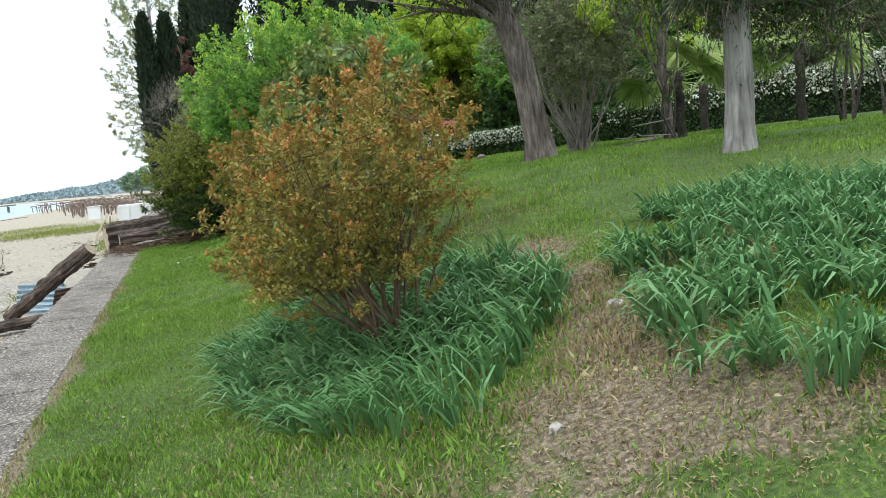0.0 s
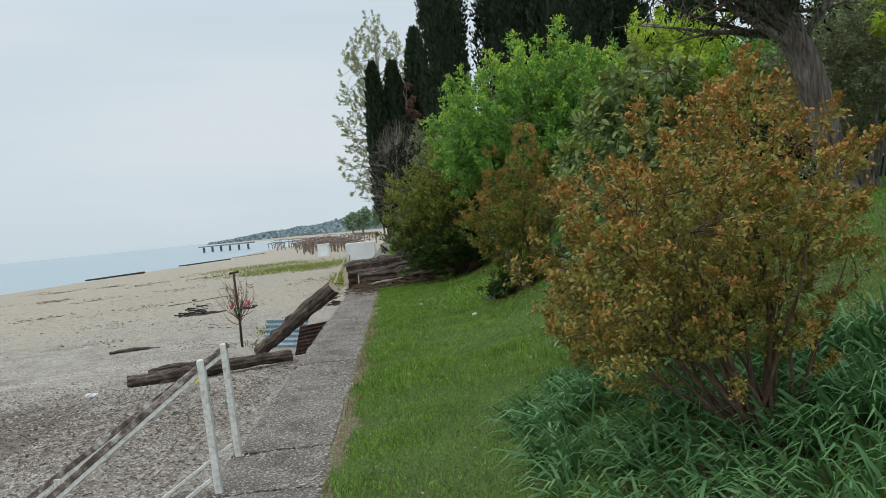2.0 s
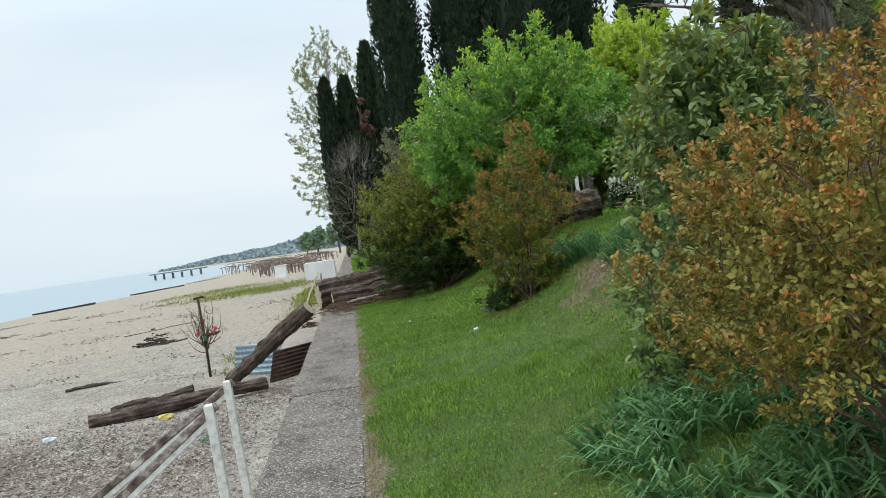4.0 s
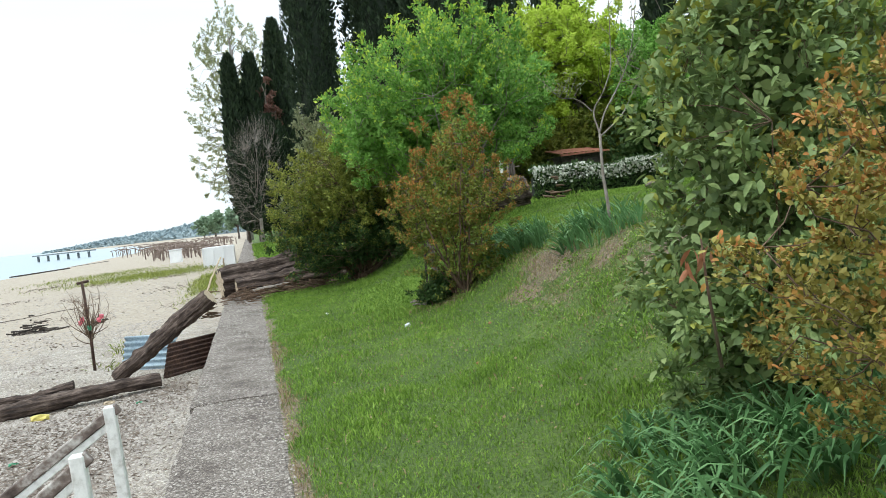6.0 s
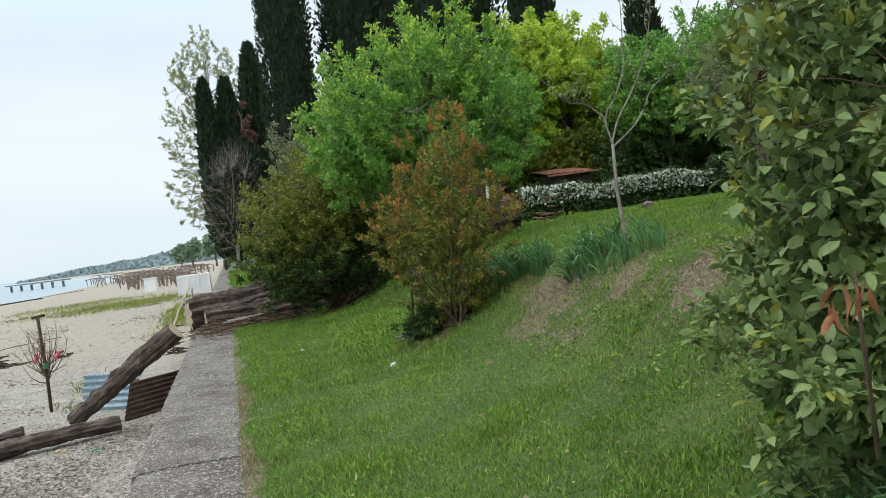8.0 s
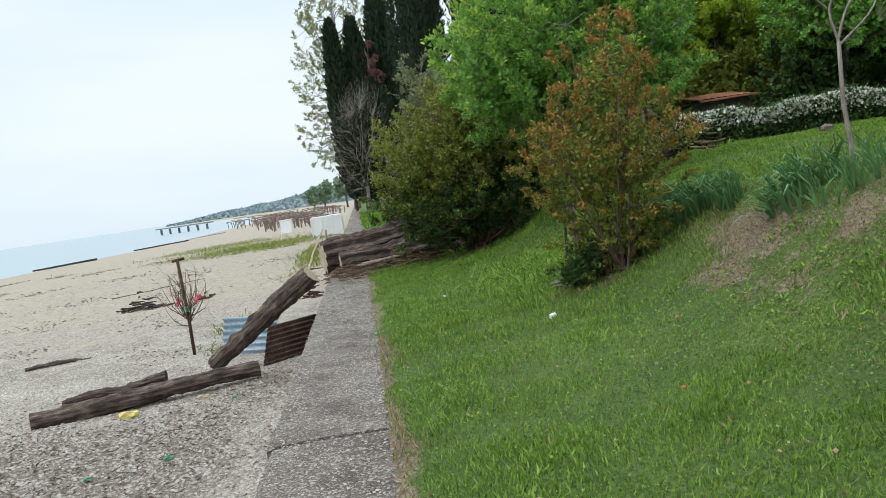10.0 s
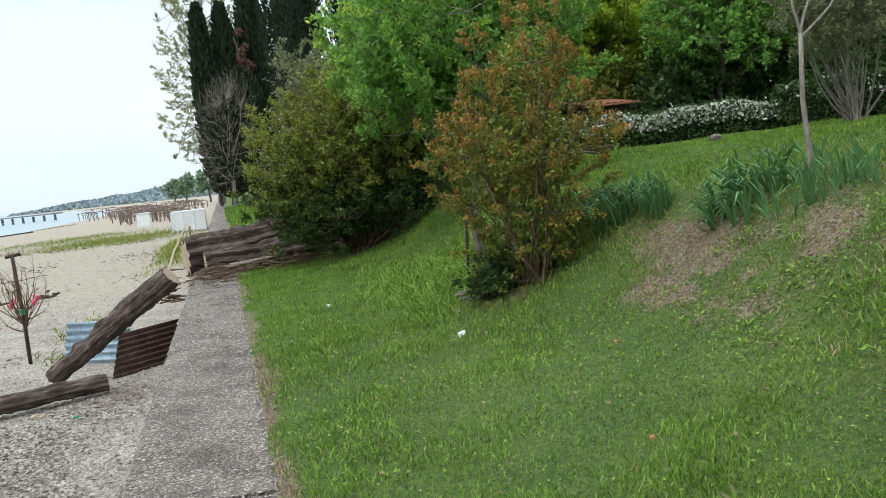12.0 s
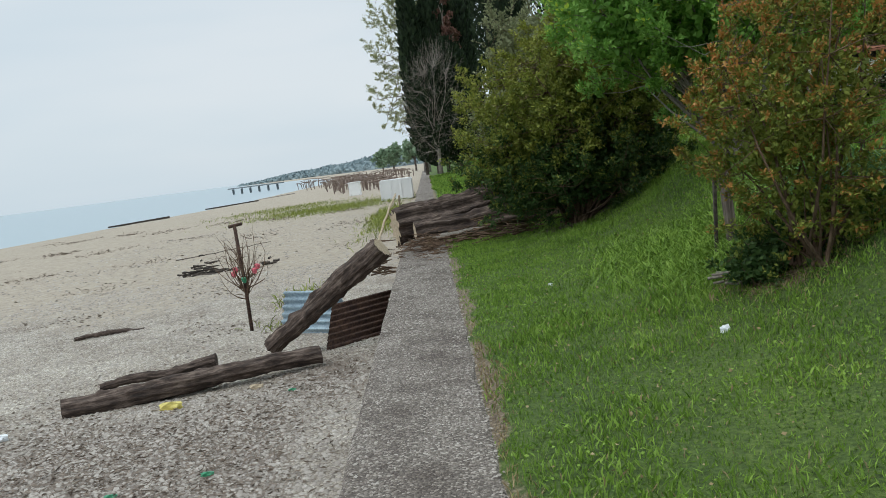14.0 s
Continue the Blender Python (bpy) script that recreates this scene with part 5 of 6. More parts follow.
pole = thing("decorated_pole", (-2.9, 24.2, -1.33), "rusty pole with bare twigs and pink rags, stuck in the shingle", "pole")
tb = Tubes().add([(0, 0, -0.2), (0.01, 0, 0.9), (-0.02, 0, 2.0)], [0.035, 0.034, 0.032], 8)
shaft = put("shaft", tb.mesh("shaft", M_RUST), pole)
put("crossbar", Tubes().add([(-0.13, 0, 1.99), (0.12, 0.01, 2.02)], [0.03, 0.03], 8).mesh("crossbar", M_RUST), pole)
tb = Tubes()
for k in range(34):
    a = k * 2.4
    e = np.array([math.cos(a) * R.uniform(0.15, 0.55), math.sin(a) * 0.3, R.uniform(1.1, 1.85)])
    line = bent((0, 0, R.uniform(0.6, 1.0)), e, 4, 0.1)
    tb.add(line, [0.012, 0.01, 0.008, 0.006, 0.003], 4, False)
    for _ in range(3):
        q = line[R.integers(2, 5)]
        tb.add([q, q + R.normal(size=3) * 0.12 + np.array([0, 0, 0.08])], [0.004, 0.002], 3, False)
tagged(put("twig_work", tb.mesh("twig_work", M_TWIG), pole), kind="stuff")


def rag(parent, at, size, mat, name, label):
    bm = bmesh.new()
    bmesh.ops.create_icosphere(bm, subdivisions=2, radius=size)
    for v in bm.verts:
        v.co *= 0.6 + 0.7 * abs(noise.noise(v.co * (3 / size) + Vector(at)))
        v.co.z *= 1.3
        v.co += Vector(at)
    return part(name, bm, mat, parent, label)


for at in ((-0.16, -0.05, 1.12), (0.3, -0.06, 1.22), (-0.1, -0.1, 1.2), (0.24, -0.1, 1.15)):
    rag(shaft, at, 0.06, M_PINK, "rag", "pink rag")
rag(shaft, (0.02, -0.08, 1.0), 0.06, M_GREENPL, "rag", "green rag")


def bar(name, a, b, w, t, mat, parent, label=""):
    """A flat bar with softened edges from a to b."""
    a, b = Vector(a), Vector(b)
    bm = bmesh.new()
    bmesh.ops.create_cube(bm, size=1, matrix=Matrix.Translation((a + b) / 2) @ (b - a).to_track_quat("Z", "Y").to_matrix().to_4x4() @ Matrix.Diagonal((w, t, (b - a).length, 1)))
    bmesh.ops.bevel(bm, geom=list(bm.edges), offset=min(w, t) * 0.12, segments=1, affect="EDGES")
    return part(name, bm, mat, parent, label)


for y, x, z in ((8.42, 0.18, 0.8), (7.6, 0.22, 0.82)):
    rail = thing("stair_railing", (x, y, 0), "white steel stair railing with flaking rusty handrail", "railing", "stair railings")
    s = 0.63 if y > 8 else 0.72
    bar("post", (0, 0, -0.3), (-0.035, 0, z), 0.045, 0.045, M_WHITE, rail)
    bar("handrail", (-0.0, 0, z - 0.01), (-2.4, 0, z - 2.4 * s), 0.035, 0.04, M_RAIL, rail, "flaking rusty handrail")
    bar("lower_rail", (-0.03, 0.0, z - 0.07), (-2.4, 0, z - 0.05 - 2.4 * s), 0.025, 0.03, M_WHITE, rail)
    bar("post", (-1.25, 0, -1.5), (-1.27, 0, z - 1.3 * s), 0.05, 0.05, M_WHITE, rail)
    bar("post", (-2.3, 0, -1.5), (-2.32, 0, z - 2.35 * s), 0.05, 0.05, M_WHITE, rail)
    bar("foot_rail", (-0.05, 0, 0.08), (-2.3, 0, -1.35), 0.025, 0.025, M_WHITE, rail)
stairs = thing("beach_stairs", (0, 7.6, 0), "concrete steps going down to the beach", "stairs")
for k in range(7):
    bm = bmesh.new()
    bmesh.ops.create_cube(bm, size=1, matrix=Matrix.Translation((-0.12 - 0.3 * k, 0.4, -0.2 * k - 0.2 - 0.25)) @ Matrix.Diagonal((0.32, 0.78, 0.5, 1)))
    bmesh.ops.bevel(bm, geom=list(bm.edges), offset=0.015, segments=1, affect="EDGES")
    part("step", bm, M_WALL, stairs)

# weathered stake among the bushes
stake = thing("fence_post", ground_at(3.33, 16.5), "short weathered grey post on the bank", "post")
bar("shaft", (0, 0, -0.1), (-0.04, 0, 0.68), 0.085, 0.08, M_BARK, stake)
bar("brace", (-0.16, 0, -0.1), (-0.12, 0, 0.62), 0.03, 0.03, M_CHAR, stake)

# paling behind the cut log
paling = thing("paling_fence", (6.0, 24.2, 1.25), "grey wooden paling fence behind the log", "fence")
for k in range(9):
    bar("slat", (k * 0.16, 0, 0), (k * 0.16 + 0.01, 0, 1.2 + 0.05 * math.sin(k * 3)), 0.13, 0.02, M_BARK, paling)
bar("rail", (-0.1, 0.03, 0.95), (1.45, 0.03, 0.97), 0.05, 0.03, M_BARK, paling)
bar("post", (0.95, -0.04, 0), (0.95, -0.04, 1.15), 0.09, 0.05, M_WHITE, paling, "pale post")

# tiled lean-to far behind the hedge
hut = thing("garden_shed", (9.9, 27.4, 1.45), "low garden shed with an orange tiled roof", "shed")
bm = bmesh.new()
bmesh.ops.create_cube(bm, size=1, matrix=Matrix.Translation((0.7, 0.8, 0.5)) @ Matrix.Diagonal((1.3, 1.2, 1.15, 1)))
# the wall's dark colour stands for the gloom behind the hedge
part("wall", bm, M_CHAR, hut)
for k in range(8):
    V = np.array([(k * 0.18 + 0.09 + 0.085 * math.cos(q), yy, zz + 0.04 * math.sin(q)) for yy, zz in ((0, 1.1), (1.5, 1.3)) for q in np.linspace(0, np.pi, 7)])
    i = np.arange(6)
    put("roof_tile", mesh_from("roof_tile", V, np.stack([i, i + 1, i + 8, i + 7], axis=1), M_ROOF), hut)
bar("eave", (-0.05, 0.0, 1.07), (1.5, 0.0, 1.1), 0.06, 0.05, M_ROOF, hut)

# ---- litter ----
LITTER = [("paper_scrap", 2.44, 14.36, 0.05, M_WHITEPL, "crumpled white paper on the lawn"), ("dry_leaf", 2.5, 11.55, 0.022, M_BROWNLEAF, "dry brown leaf in the grass"),
          ("dry_leaf", 3.03, 12.9, 0.02, M_BROWNLEAF, "dry brown leaf on the lawn"), ("paper_scrap", 1.75, 17.2, 0.03, M_WHITEPL, "small white scrap in the grass"),
          ("field_stone", 3.2, 4.4, 0.035, M_STONE, "pale stone half sunk in the earth"), ("field_stone", 4.02, 5.36, 0.05, M_STONE, "pale stone on the trodden way"),
          ("field_stone", 4.4, 5.7, 0.04, M_STONE, "small stone on the trodden way"), ("field_stone", 9.2, 20.9, 0.14, M_BARK, "low brown boulder at the hedge foot"), ("field_stone", 3.3, 15.4, 0.07, M_STONE, "pale stone under the shrub")]
for name, x, y, s, m, label in LITTER:
    ob = rag(None, (0, 0, 0), s, m, name, label)
    ob.scale = (1.2, 0.9, 0.6)
    ob.rotation_euler = (0, 0, x * 3)
    ob.location = ground_at(x, y, s * 0.3)
    tagged(ob, category="stone" if name == "field_stone" else "litter")
for name, x, y, s, m, label in (("plastic_bag", -2.95, 19.5, 0.14, M_YELLOW, "torn yellow plastic bag on the shingle"), ("plastic_bag", -4.85, 18.9, 0.12, M_WHITEPL, "white plastic bag on the debris line"), ("plastic_bottle", -1.75, 16.8, 0.06, M_GREENPL, "crushed green plastic bottle"),
                                ("plastic_bottle", -2.6, 16.6, 0.06, M_GREENPL, "crushed green plastic bottle"), ("plastic_bottle", -1.4, 19.6, 0.05, M_GREENPL, "small green plastic scrap"), ("wood_block", -1.95, 20.0, 0.09, M_CUT, "pale broken block of wood")):
    ob = rag(None, (0, 0, 0), s, m, name, label)
    ob.scale = (1.5, 0.8, 0.5)
    ob.location = (x, y, float(beach_z(x, y)) + s * 0.25)
    tagged(ob, category="litter")

# ---- the far shore ----
tank = thing("water_tank", (-2.9, 72, -1.32), "white boxy tank at the head of the beach", "tank")
bm = bmesh.new()
bmesh.ops.create_cube(bm, size=1, matrix=Matrix.Translation((1.1, 1.0, 0.8)) @ Matrix.Diagonal((2.5, 2.0, 1.6, 1)))
bmesh.ops.bevel(bm, geom=list(bm.edges), offset=0.06, segments=2, affect="EDGES")
part("body", bm, M_FRESHWHITE, tank)
for k in range(4):
    bar("rib", (-0.1 + k * 0.8, -0.02, 0.05), (-0.1 + k * 0.8, -0.02, 1.55), 0.06, 0.05, M_FRESHWHITE, tank)
cabin = thing("beach_cabin", (-7.4, 96, -1.35), "small white beach hut far along the shore", "hut")
bm = bmesh.new()
bmesh.ops.create_cube(bm, size=1, matrix=Matrix.Translation((0.3, 0, 0.7)) @ Matrix.Diagonal((1.2, 1.2, 1.4, 1)))
bmesh.ops.bevel(bm, geom=list(bm.edges), offset=0.05, segments=1, affect="EDGES")
part("body", bm, M_FRESHWHITE, cabin)
bar("roof_board", (-0.4, 0, 1.42), (1.0, 0, 1.44), 1.3, 0.06, M_FRESHWHITE, cabin)


def sunshade(at, scale, seed):
    """The bare, battered timber frame of a beach sunshade."""
    rr = np.random.default_rng(seed)
    ob = thing("sunshade_frame", at, "bare brown timber frame of a beach sunshade", "sunshade", "sunshade frames")
    for k in range(5):
        x, h, lean = k * rr.uniform(0.7, 1.2), 1.9 * scale * rr.uniform(0.75, 1.15), rr.normal() * 0.16
        bar("post", (x, 0, -0.2), (x + lean, rr.normal() * 0.1, h), 0.14, 0.14, M_FARWOOD, ob)
        bar("rafter", (x + lean - 0.2, -0.9, h - 0.2), (x + lean + rr.normal() * 0.4, 0.9, h + rr.normal() * 0.15), 0.12, 0.1, M_FARWOOD, ob)
    bar("beam", (-0.4, 0, 1.8 * scale), (rr.uniform(2.4, 4.2), 0, 1.85 * scale + rr.normal() * 0.2), 0.16, 0.14, M_FARWOOD, ob)
    return ob


shades = [sunshade((-7.0 - 2.4 * k, 112 + 6 * k, -1.45), 0.7 + 0.12 * k, 40 + k) for k in range(4)]
for k in range(34):
    y = 104 + (k * 37 % 44) * 3.0
    x = -5.0 - ((k * 17) % 11) * 0.1 * (y - 90) * 0.2 - R.uniform(0, 2.5)
    copy_thing(shades[k % 4], pose(x, y, -1.5, 0, 0, R.uniform(-60, 60)))
pier = thing("pier", (-46, 290, SEA_Z), "long low concrete pier on piles over the sea", "pier")
bar("deck", (-4, 3.5, 2.2), (-26, 23, 2.2), 3.0, 0.4, M_PIER, pier)
for k in range(6):
    x = -25 + k * 3.9
    bar("pile", (x, -(x) * 0.88, -1), (x, -(x) * 0.88, 1.9), 0.7, 0.7, M_PIER, pier)
for (x, y, L) in ((-36.5, 118, 7), (-30.5, 146, 8), (-26.8, 165, 6)):
    g = thing("groyne", (x, y, SEA_Z - 0.1), "low dark groyne at the water's edge", "groyne", "groynes")
    bar("beam", (-L * 0.7, -L * 0.3, 0.1), (L * 0.3, L * 0.2, 0.35), 0.5, 0.35, M_CHAR, g)


def hills(name, line, label, mat, base, clump, per):
    """A wooded ridge: a long body with its crowns. line: (x, y, height)."""
    ob = thing(name, (0, 0, 0), label, "hill", kind="structure")
    pts = np.array(line, float)
    V, F = [], []
    for x, y, z in pts:
        V += [(x, y, SEA_Z - 1), (x + 6, y + 10, SEA_Z + z * 0.3), (x + 25, y + 40, SEA_Z + z * 0.6), (x + 200, y + 260, SEA_Z + z * 0.62)]
    for i in range(len(pts) - 1):
        for k in range(3):
            p = i * 4 + k
            F.append((p, p + 4, p + 5, p + 1))
    put("slope", mesh_from("slope", V, F, base), ob)
    P = []
    for a, b in zip(pts, pts[1:]):
        n = per
        t, s = R.uniform(size=n), R.uniform(0, 1, size=n) ** 0.7
        x, y, z = (a[k] + (b[k] - a[k]) * t for k in range(3))
        P.append(np.stack([x + 25 * s, y + 40 * s, SEA_Z + z * (0.1 + 0.56 * s) + R.normal(size=n) * 0.6], axis=1))
    P = np.concatenate(P)
    V, F = quick_leaves(P, R.normal(size=P.shape) * np.array([1, 1, 0.6]), clump * R.uniform(0.5, 1.4, len(P)), 0.9)
    put("woods", mesh_from("woods", V, F, mat), ob)
    return ob


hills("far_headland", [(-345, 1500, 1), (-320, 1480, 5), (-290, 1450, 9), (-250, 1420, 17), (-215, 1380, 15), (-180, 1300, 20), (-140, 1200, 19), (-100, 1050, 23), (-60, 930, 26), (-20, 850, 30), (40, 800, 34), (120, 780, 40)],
      "wooded headland across the bay, coloured blue for haze", M_HILL, M_HILLBASE, 3.6, 2600)
for x, y, s in ((-9, 260, 0.7), (-2, 230, 0.8), (-16, 330, 0.8), (6, 200, 0.8)):
    woody("shore_tree", (x, y, 0.0), "light green tree far along the shore, haze put into its colour", "tree", [(0, 0, 5 * s, 3.5 * s, 3 * s, 3 * s), (1.5, 0, 7.5 * s, 2.4 * s, 2 * s, 2 * s)],
          12, 0.2, 300, 7, 0.9, 0.8, M_FARGREEN, M_BARK, ([(0, 0, -1), (0, 0, 3 * s), (0, 0, 6 * s)], [0.3, 0.25, 0.15]), 0.4, inner=0, group="far shore trees")


# ---- weeds, grass, shingle ----
def grass(n, box, length, width, mat, name, label, keep):
    x, y = R.uniform(box[0], box[1], n), R.uniform(box[2], box[3], n)
    k = R.uniform(size=n) < keep(x, y)
    x, y = x[k], y[k]
    P = np.stack([x, y, land(x, y) - 0.004], axis=1)
    tuft = 0.8 + 0.35 * wave(x, y, 5, 1.6)
    D = R.normal(size=(len(x), 3)) * 0.45 + np.array([0, 0, 1.0])
    m = len(x)
    D = unit(D)
    S = unit(np.cross(D, R.normal(size=(m, 3))))
    L = (length * R.uniform(0.5, 1.3, m) * np.clip(tuft, 0.55, 1.4))[:, None]
    W = width * np.clip(np.hypot(x - 0.9, y - 8) / 7, 0.9, 2.2)[:, None]
    bend = unit(R.normal(size=(m, 3)) * np.array([1, 1, 0.0]) + 1e-5) * L * 0.25
    V = np.stack([P - S * W * 0.5, P + S * W * 0.5, P + D * L * 0.55 + S * W * 0.4, P + D * L + bend], axis=1).reshape(-1, 3)
    i = np.arange(m)[:, None] * 4
    F = np.concatenate([i + np.array([[0, 1, 2]]), i + np.array([[0, 2, 3]])])
    return tagged(put(name, mesh_from(name, V, F, mat)), label, "grass", kind="stuff")


def lush(x, y):
    return np.clip(1.15 - 1.35 * earth(x, y), 0.1, 1)


grass(150000, (0.84, 5.2, 3.0, 12), 0.045, 0.005, M_GRASS, "lawn_grass", "short bright green lawn grass", lush)
grass(120000, (0.84, 5.5, 12, 24), 0.05, 0.006, M_GRASS, "lawn_grass", "short bright green lawn grass", lush)
grass(130000, (5.2, 13, 6.0, 24), 0.055, 0.007, M_GRASS, "upper_lawn_grass", "longer grass of the upper lawn", lush)
grass(30000, (1.0, 13, 24, 46), 0.12, 0.02, M_GRASS, "far_lawn_grass", "lawn grass behind the bushes", lambda x, y: np.ones_like(x))
grass(26000, (0.9, 9, 46, 78), 0.16, 0.03, M_GRASS, "far_lawn_grass", "lawn grass below the cypresses", lambda x, y: np.ones_like(x))
grass(130000, (0.86, 6.2, 2.6, 16), 0.05, 0.005, M_DRY, "dry_grass", "dry straw and dead grass on bare earth", lambda x, y: np.clip(earth(x, y) * 1.7 - 0.1, 0.04 + 0.16 * (y < 7.5), 1))


def patchy(x, y):
    return lush(x, y) * np.clip(wave(x, y, 6, 1.5), 0.04, 1)


grass(60000, (0.9, 5.5, 3.0, 22), 0.065, 0.006, M_GRASS, "long_grass_tufts", "longer tufts of grass in the lawn", patchy)

n = 26000
x, y = R.uniform(0.9, 5.4, n), R.uniform(3.2, 21, n)
k = R.uniform(size=n) < lush(x, y) * np.clip(0.5 + 0.6 * wave(x, y, 7, 1.2), 0.08, 1)
x, y = x[k], y[k]
n = len(x)
P = np.stack([x, y, land(x, y) + R.uniform(0.015, 0.045, n)], axis=1)
V, F = quick_leaves(P, R.normal(size=(n, 3)) * np.array([1, 1, 0.3]) + np.array([0, 0, 0.25]), 0.013 * R.uniform(0.6, 1.4, n) * np.clip(y / 9, 0.9, 1.6), 0.75)
tagged(put("clover", mesh_from("clover", V, F, M_GRASS)), "small round clover leaves among the grass", "clover", kind="stuff")
n = 3600
x = R.normal(size=n) * 0.4 + 3.05
y = R.normal(size=n) * 0.8 + 16.9
P = np.stack([x, y, land(x, y)], axis=1)
V, F = blades(P, R.normal(size=(n, 3)) * 0.5 + np.array([0, 0, 1]), 0.19 * R.uniform(0.4, 1.2, n), 0.009, 0.7)
tagged(put("tall_weeds", mesh_from("tall_weeds", V, F, M_GRASS)), "tall pale green weeds on the bank", "weeds", kind="stuff")


def weeds(boxes, length, label, name):
    P = []
    for cx, cy, rx, ry, n in boxes:
        P.append(np.stack([cx + R.normal(size=n) * rx, cy + R.normal(size=n) * ry], axis=1))
    P = np.concatenate(P)
    P = np.column_stack([P, beach_z(P[:, 0], P[:, 1])])
    n = len(P)
    V, F = blades(P, R.normal(size=(n, 3)) * 0.8 + np.array([0, 0, 1]), length * R.uniform(0.5, 1.3, n), 0.03 * length / 0.3, 0.5)
    tagged(put(name, mesh_from(name, V, F, M_BUSH)), label, "weeds", kind="stuff")


weeds([(-7.5, 70, 2.6, 3, 5200), (-1.6, 52, 0.5, 5, 3600), (-12, 82, 3, 3.5, 2600), (-4, 74, 2, 3, 1500)], 0.26, "low green weeds growing on the upper beach", "beach_weeds")
weeds([(-2.45, 27.6, 0.35, 0.8, 260), (-2.3, 24.6, 0.3, 0.4, 90), (-0.35, 13.2, 0.12, 0.25, 40), (-0.3, 11.8, 0.1, 0.2, 24)], 0.2, "small weeds in the shingle by the wall", "shingle_weeds")


def pebbles(n, box, size, mat, name, label, zf, spread=None):
    """Rounded stones: squashed octahedra."""
    x, y = R.uniform(box[0], box[1], n), R.uniform(box[2], box[3], n)
    if spread:
        x, y = spread(n)
    P = np.stack([x, y, zf(x, y)], axis=1)
    s = size * R.uniform(0.4, 1.5, size=(n, 1)) ** 1.3
    a = R.uniform(0, 6.28, n)
    ax = np.stack([np.cos(a), np.sin(a), np.zeros(n)], axis=1) * s * R.uniform(0.9, 1.6, size=(n, 1))
    ay = np.stack([-np.sin(a), np.cos(a), R.normal(size=n) * 0.2], axis=1) * s
    az = np.array([0, 0, 1.0]) * s * R.uniform(0.4, 0.7, size=(n, 1))
    V = np.stack([P + ax, P + ay, P - ax * 0.9, P - ay, P + az + ax * 0.3, P + az - ax * 0.3], axis=1).reshape(-1, 3)
    i = np.arange(n)[:, None] * 6
    F = np.concatenate([i + np.array([f]) for f in ((0, 1, 4), (1, 5, 4), (1, 2, 5), (2, 3, 5), (3, 4, 5), (3, 0, 4))])
    me = mesh_from(name, V, F, mat)
    me.polygons.foreach_set("use_smooth", np.ones(len(me.polygons), dtype=bool))
    return tagged(put(name, me), label, "pebbles", kind="stuff")


M_PEBBLE = leaf_mat("pebble", [(0.1, (0.150, 0.120, 0.100)), (0.45, (0.290, 0.258, 0.224)), (0.8, (0.440, 0.404, 0.357)), (1.0, (0.634, 0.602, 0.548))], 0.85, 0.0)
M_CHIP = leaf_mat("bark_chip", [(0.1, (0.12, 0.09, 0.07)), (0.5, (0.21, 0.165, 0.132)), (0.9, (0.36, 0.3, 0.24))], 0.95, 0.0)
pebbles(30000, (-4.5, 0.05, 8, 20), 0.017, M_PEBBLE, "shingle", "grey and white beach pebbles", beach_z)
pebbles(26000, (-11, 0.05, 16, 34), 0.022, M_PEBBLE, "shingle", "grey and white beach pebbles", beach_z)
pebbles(9000, (0.12, 0.86, 3, 21), 0.007, M_PEBBLE, "wall_gravel", "loose gravel on the sea wall", lambda x, y: x * 0 + 0.002)
# a tide line of bark and twig scraps
n = 60000
x, y = R.uniform(-8, -0.1, n), R.uniform(9, 22.5, n)
k = R.uniform(size=n) < debris(x, y) * 0.85 + 0.03
x, y = x[k], y[k]
n = len(x)
P = np.stack([x, y, beach_z(x, y) + 0.015], axis=1)
V, F = quick_leaves(P, R.normal(size=(n, 3)) * np.array([1, 1, 0.25]), 0.062 * R.uniform(0.3, 1.5, n), 0.24)
tagged(put("tide_litter", mesh_from("tide_litter", V, F, M_CHIP)), "brown line of bark and twig scraps on the shingle", "driftwood", kind="stuff")
n = 9000
line = R.integers(0, 5, n)
x = R.uniform(-34, -2, n)
y = np.array([27, 33, 41, 52, 66])[line] - (x + 8) * np.array([0.5, 0.6, 0.8, 1.0, 1.2])[line] * 0.5 + R.normal(size=n) * (0.5 + 0.25 * line) + 1.5 * np.sin(x * 0.6 + line)
k = np.sin(x * 1.3 + line * 2) + R.normal(size=n) * 0.5 > 0.1
x, y = x[k], y[k]
n = len(x)
P = np.stack([x, y, beach_z(x, y) + 0.015], axis=1)
V, F = quick_leaves(P, R.normal(size=(n, 3)) * np.array([1, 1, 0.2]), 0.1 * R.uniform(0.3, 1.6, n) * np.clip(y / 35, 0.8, 2), 0.3)
tagged(put("wrack_lines", mesh_from("wrack_lines", V, F, M_CHIP)), "thin broken lines of driftwood scraps across the sand", "driftwood", kind="stuff")
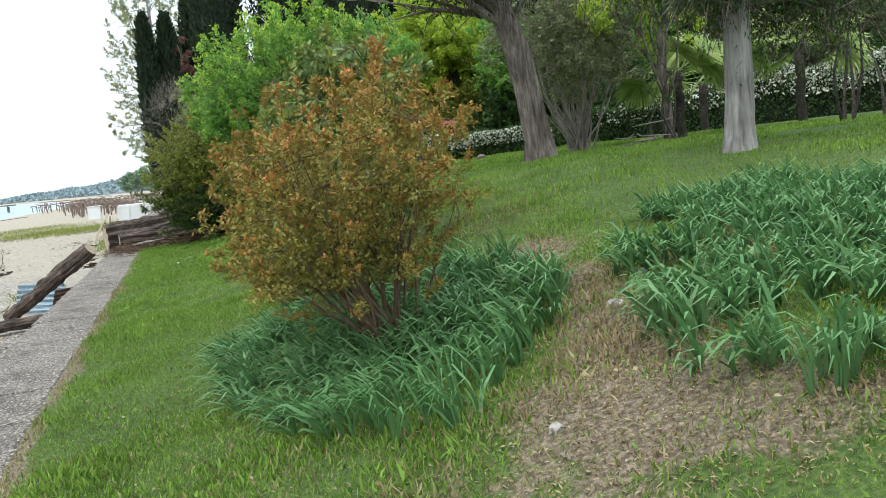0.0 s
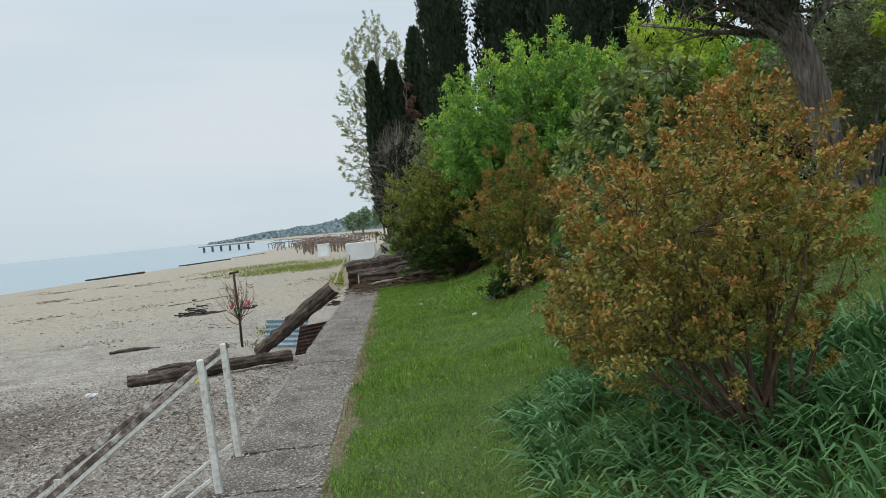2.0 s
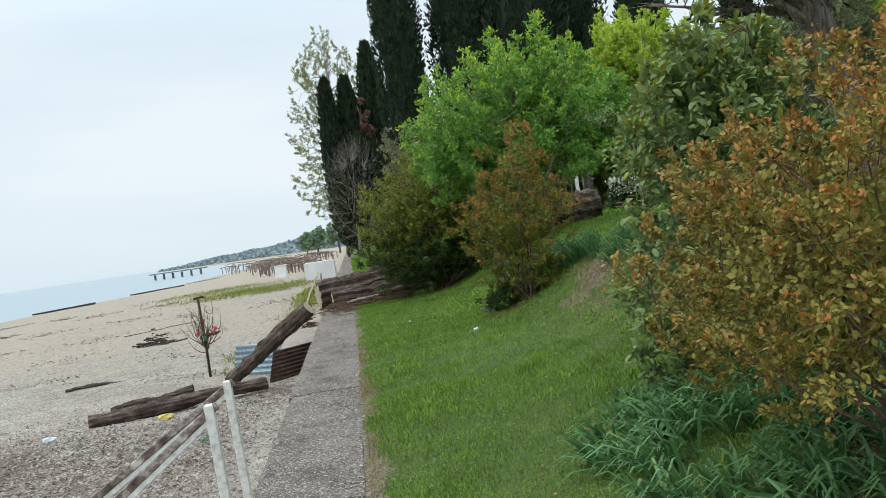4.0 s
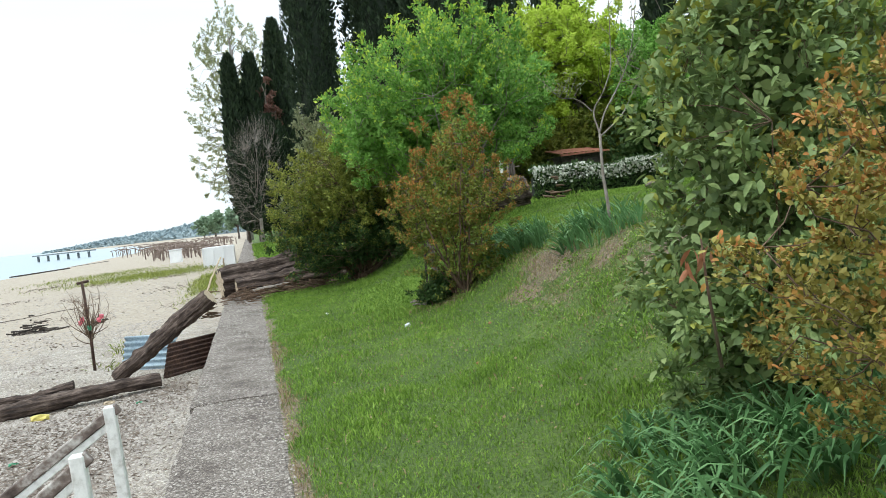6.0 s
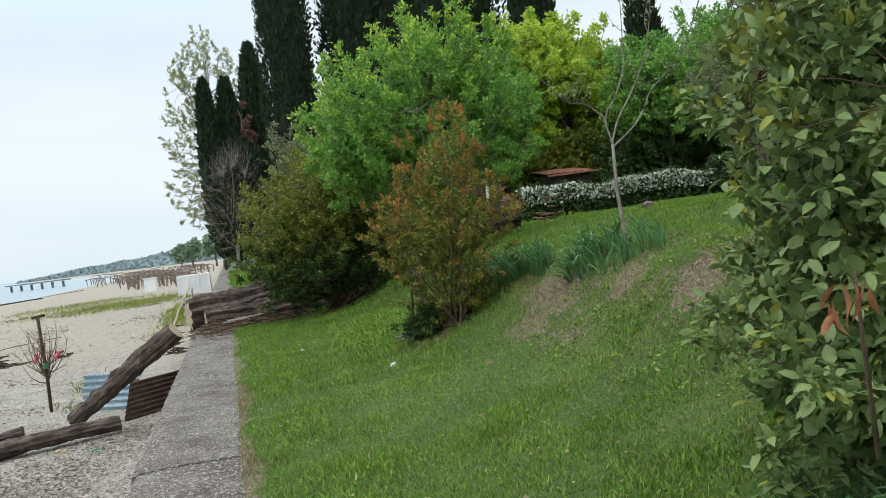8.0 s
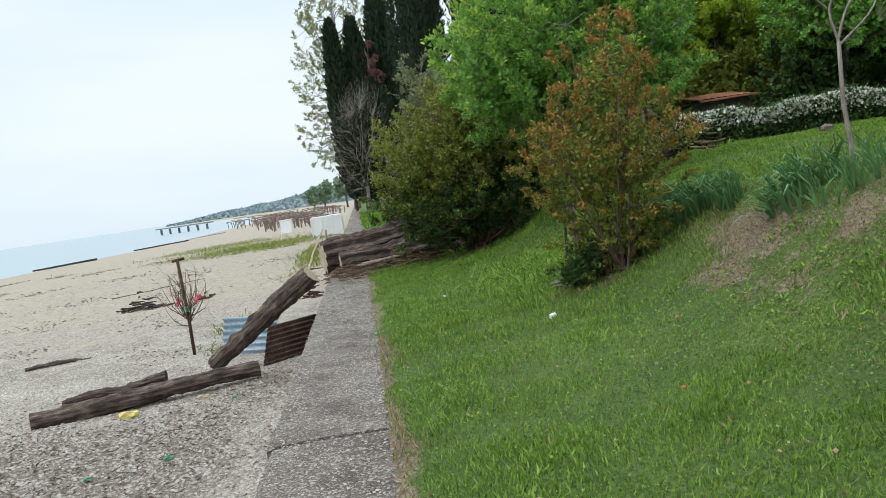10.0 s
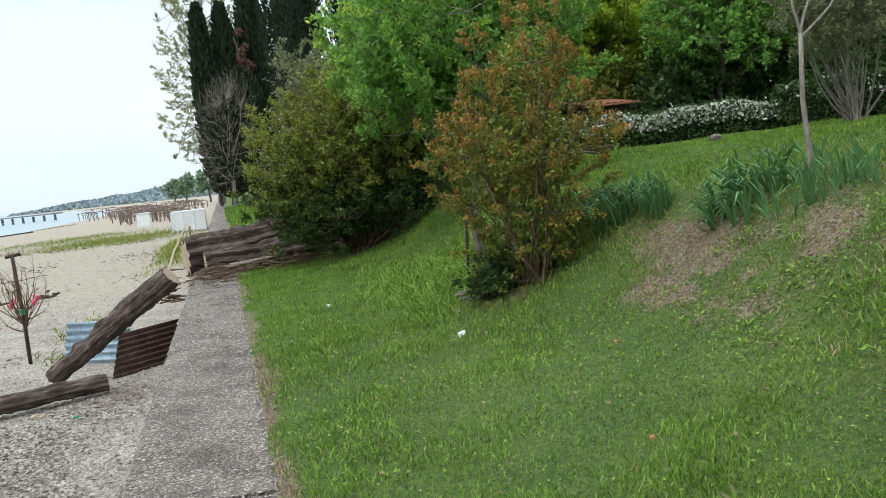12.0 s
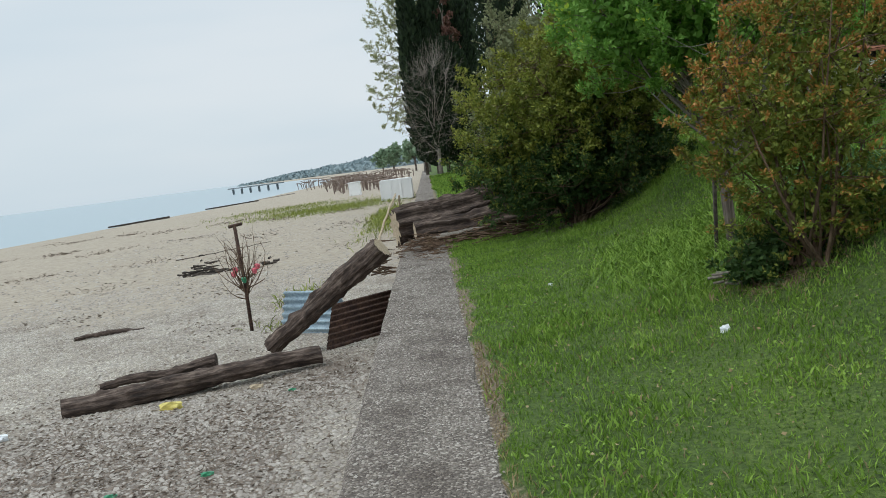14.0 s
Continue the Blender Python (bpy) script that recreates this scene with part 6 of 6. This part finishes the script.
pebbles(5000, (-16, -0.5, 30, 60), 0.035, M_PEBBLE, "scattered_stones", "scattered pale stones on the sand", beach_z)
# fallen flecks and tiny flowers in the lawn
n = 1400
x, y = R.uniform(0.9, 5, n), R.uniform(3, 20, n)
P = np.stack([x, y, land(x, y) + 0.03], axis=1)
V, F = quick_leaves(P, R.normal(size=(n, 3)) * np.array([1, 1, 0.3]), 0.022 * R.uniform(0.5, 1.4, n), 0.8)
tagged(put("lawn_flecks", mesh_from("lawn_flecks", V, F, M_DRY)), "dry leaf flecks scattered in the grass", "leaves", kind="stuff")
# dry leaves and straw that lie on the bare ground
n = 170000
x, y = R.uniform(2.0, 6.2, n), R.uniform(3.0, 16, n)
k = R.uniform(size=n) < np.clip(earth(x, y) * 1.6 - 0.28, 0, 0.8)
x, y = x[k], y[k]
n = len(x)
P = np.stack([x, y, land(x, y) + R.uniform(0.006, 0.02, n)], axis=1)
V, F = quick_leaves(P, R.normal(size=(n, 3)) * np.array([1, 1, 0.2]), 0.019 * R.uniform(0.4, 1.6, n), 0.35, R.normal(size=(n, 3)) * 0.35 + np.array([0, 0, 1.0]))
tagged(put("leaf_litter", mesh_from("leaf_litter", V, F, M_DRY)), "dry fallen leaves and straw on the bare earth", "leaves", kind="stuff")
# low leafy weeds on the bank
P, D = [], []
for k in range(46):
    cx, cy = R.uniform(3.3, 4.6), R.uniform(9.2, 13.2)
    m = R.integers(25, 80)
    P.append(np.stack([cx + R.normal(size=m) * 0.07, cy + R.normal(size=m) * 0.09], axis=1))
P = np.concatenate(P)
n = len(P)
P = np.column_stack([P, land(P[:, 0], P[:, 1]) + R.uniform(0.0, 0.06, n)])
V, F = quick_leaves(P, R.normal(size=(n, 3)) + np.array([0, 0, 0.5]), 0.032 * R.uniform(0.6, 1.3, n), 0.5, R.normal(size=(n, 3)) * 0.4 + np.array([0, 0, 1.0]))
tagged(put("bank_weeds", mesh_from("bank_weeds", V, F, M_GRASS)), "low leafy weeds in the worn bank", "weeds", kind="stuff")
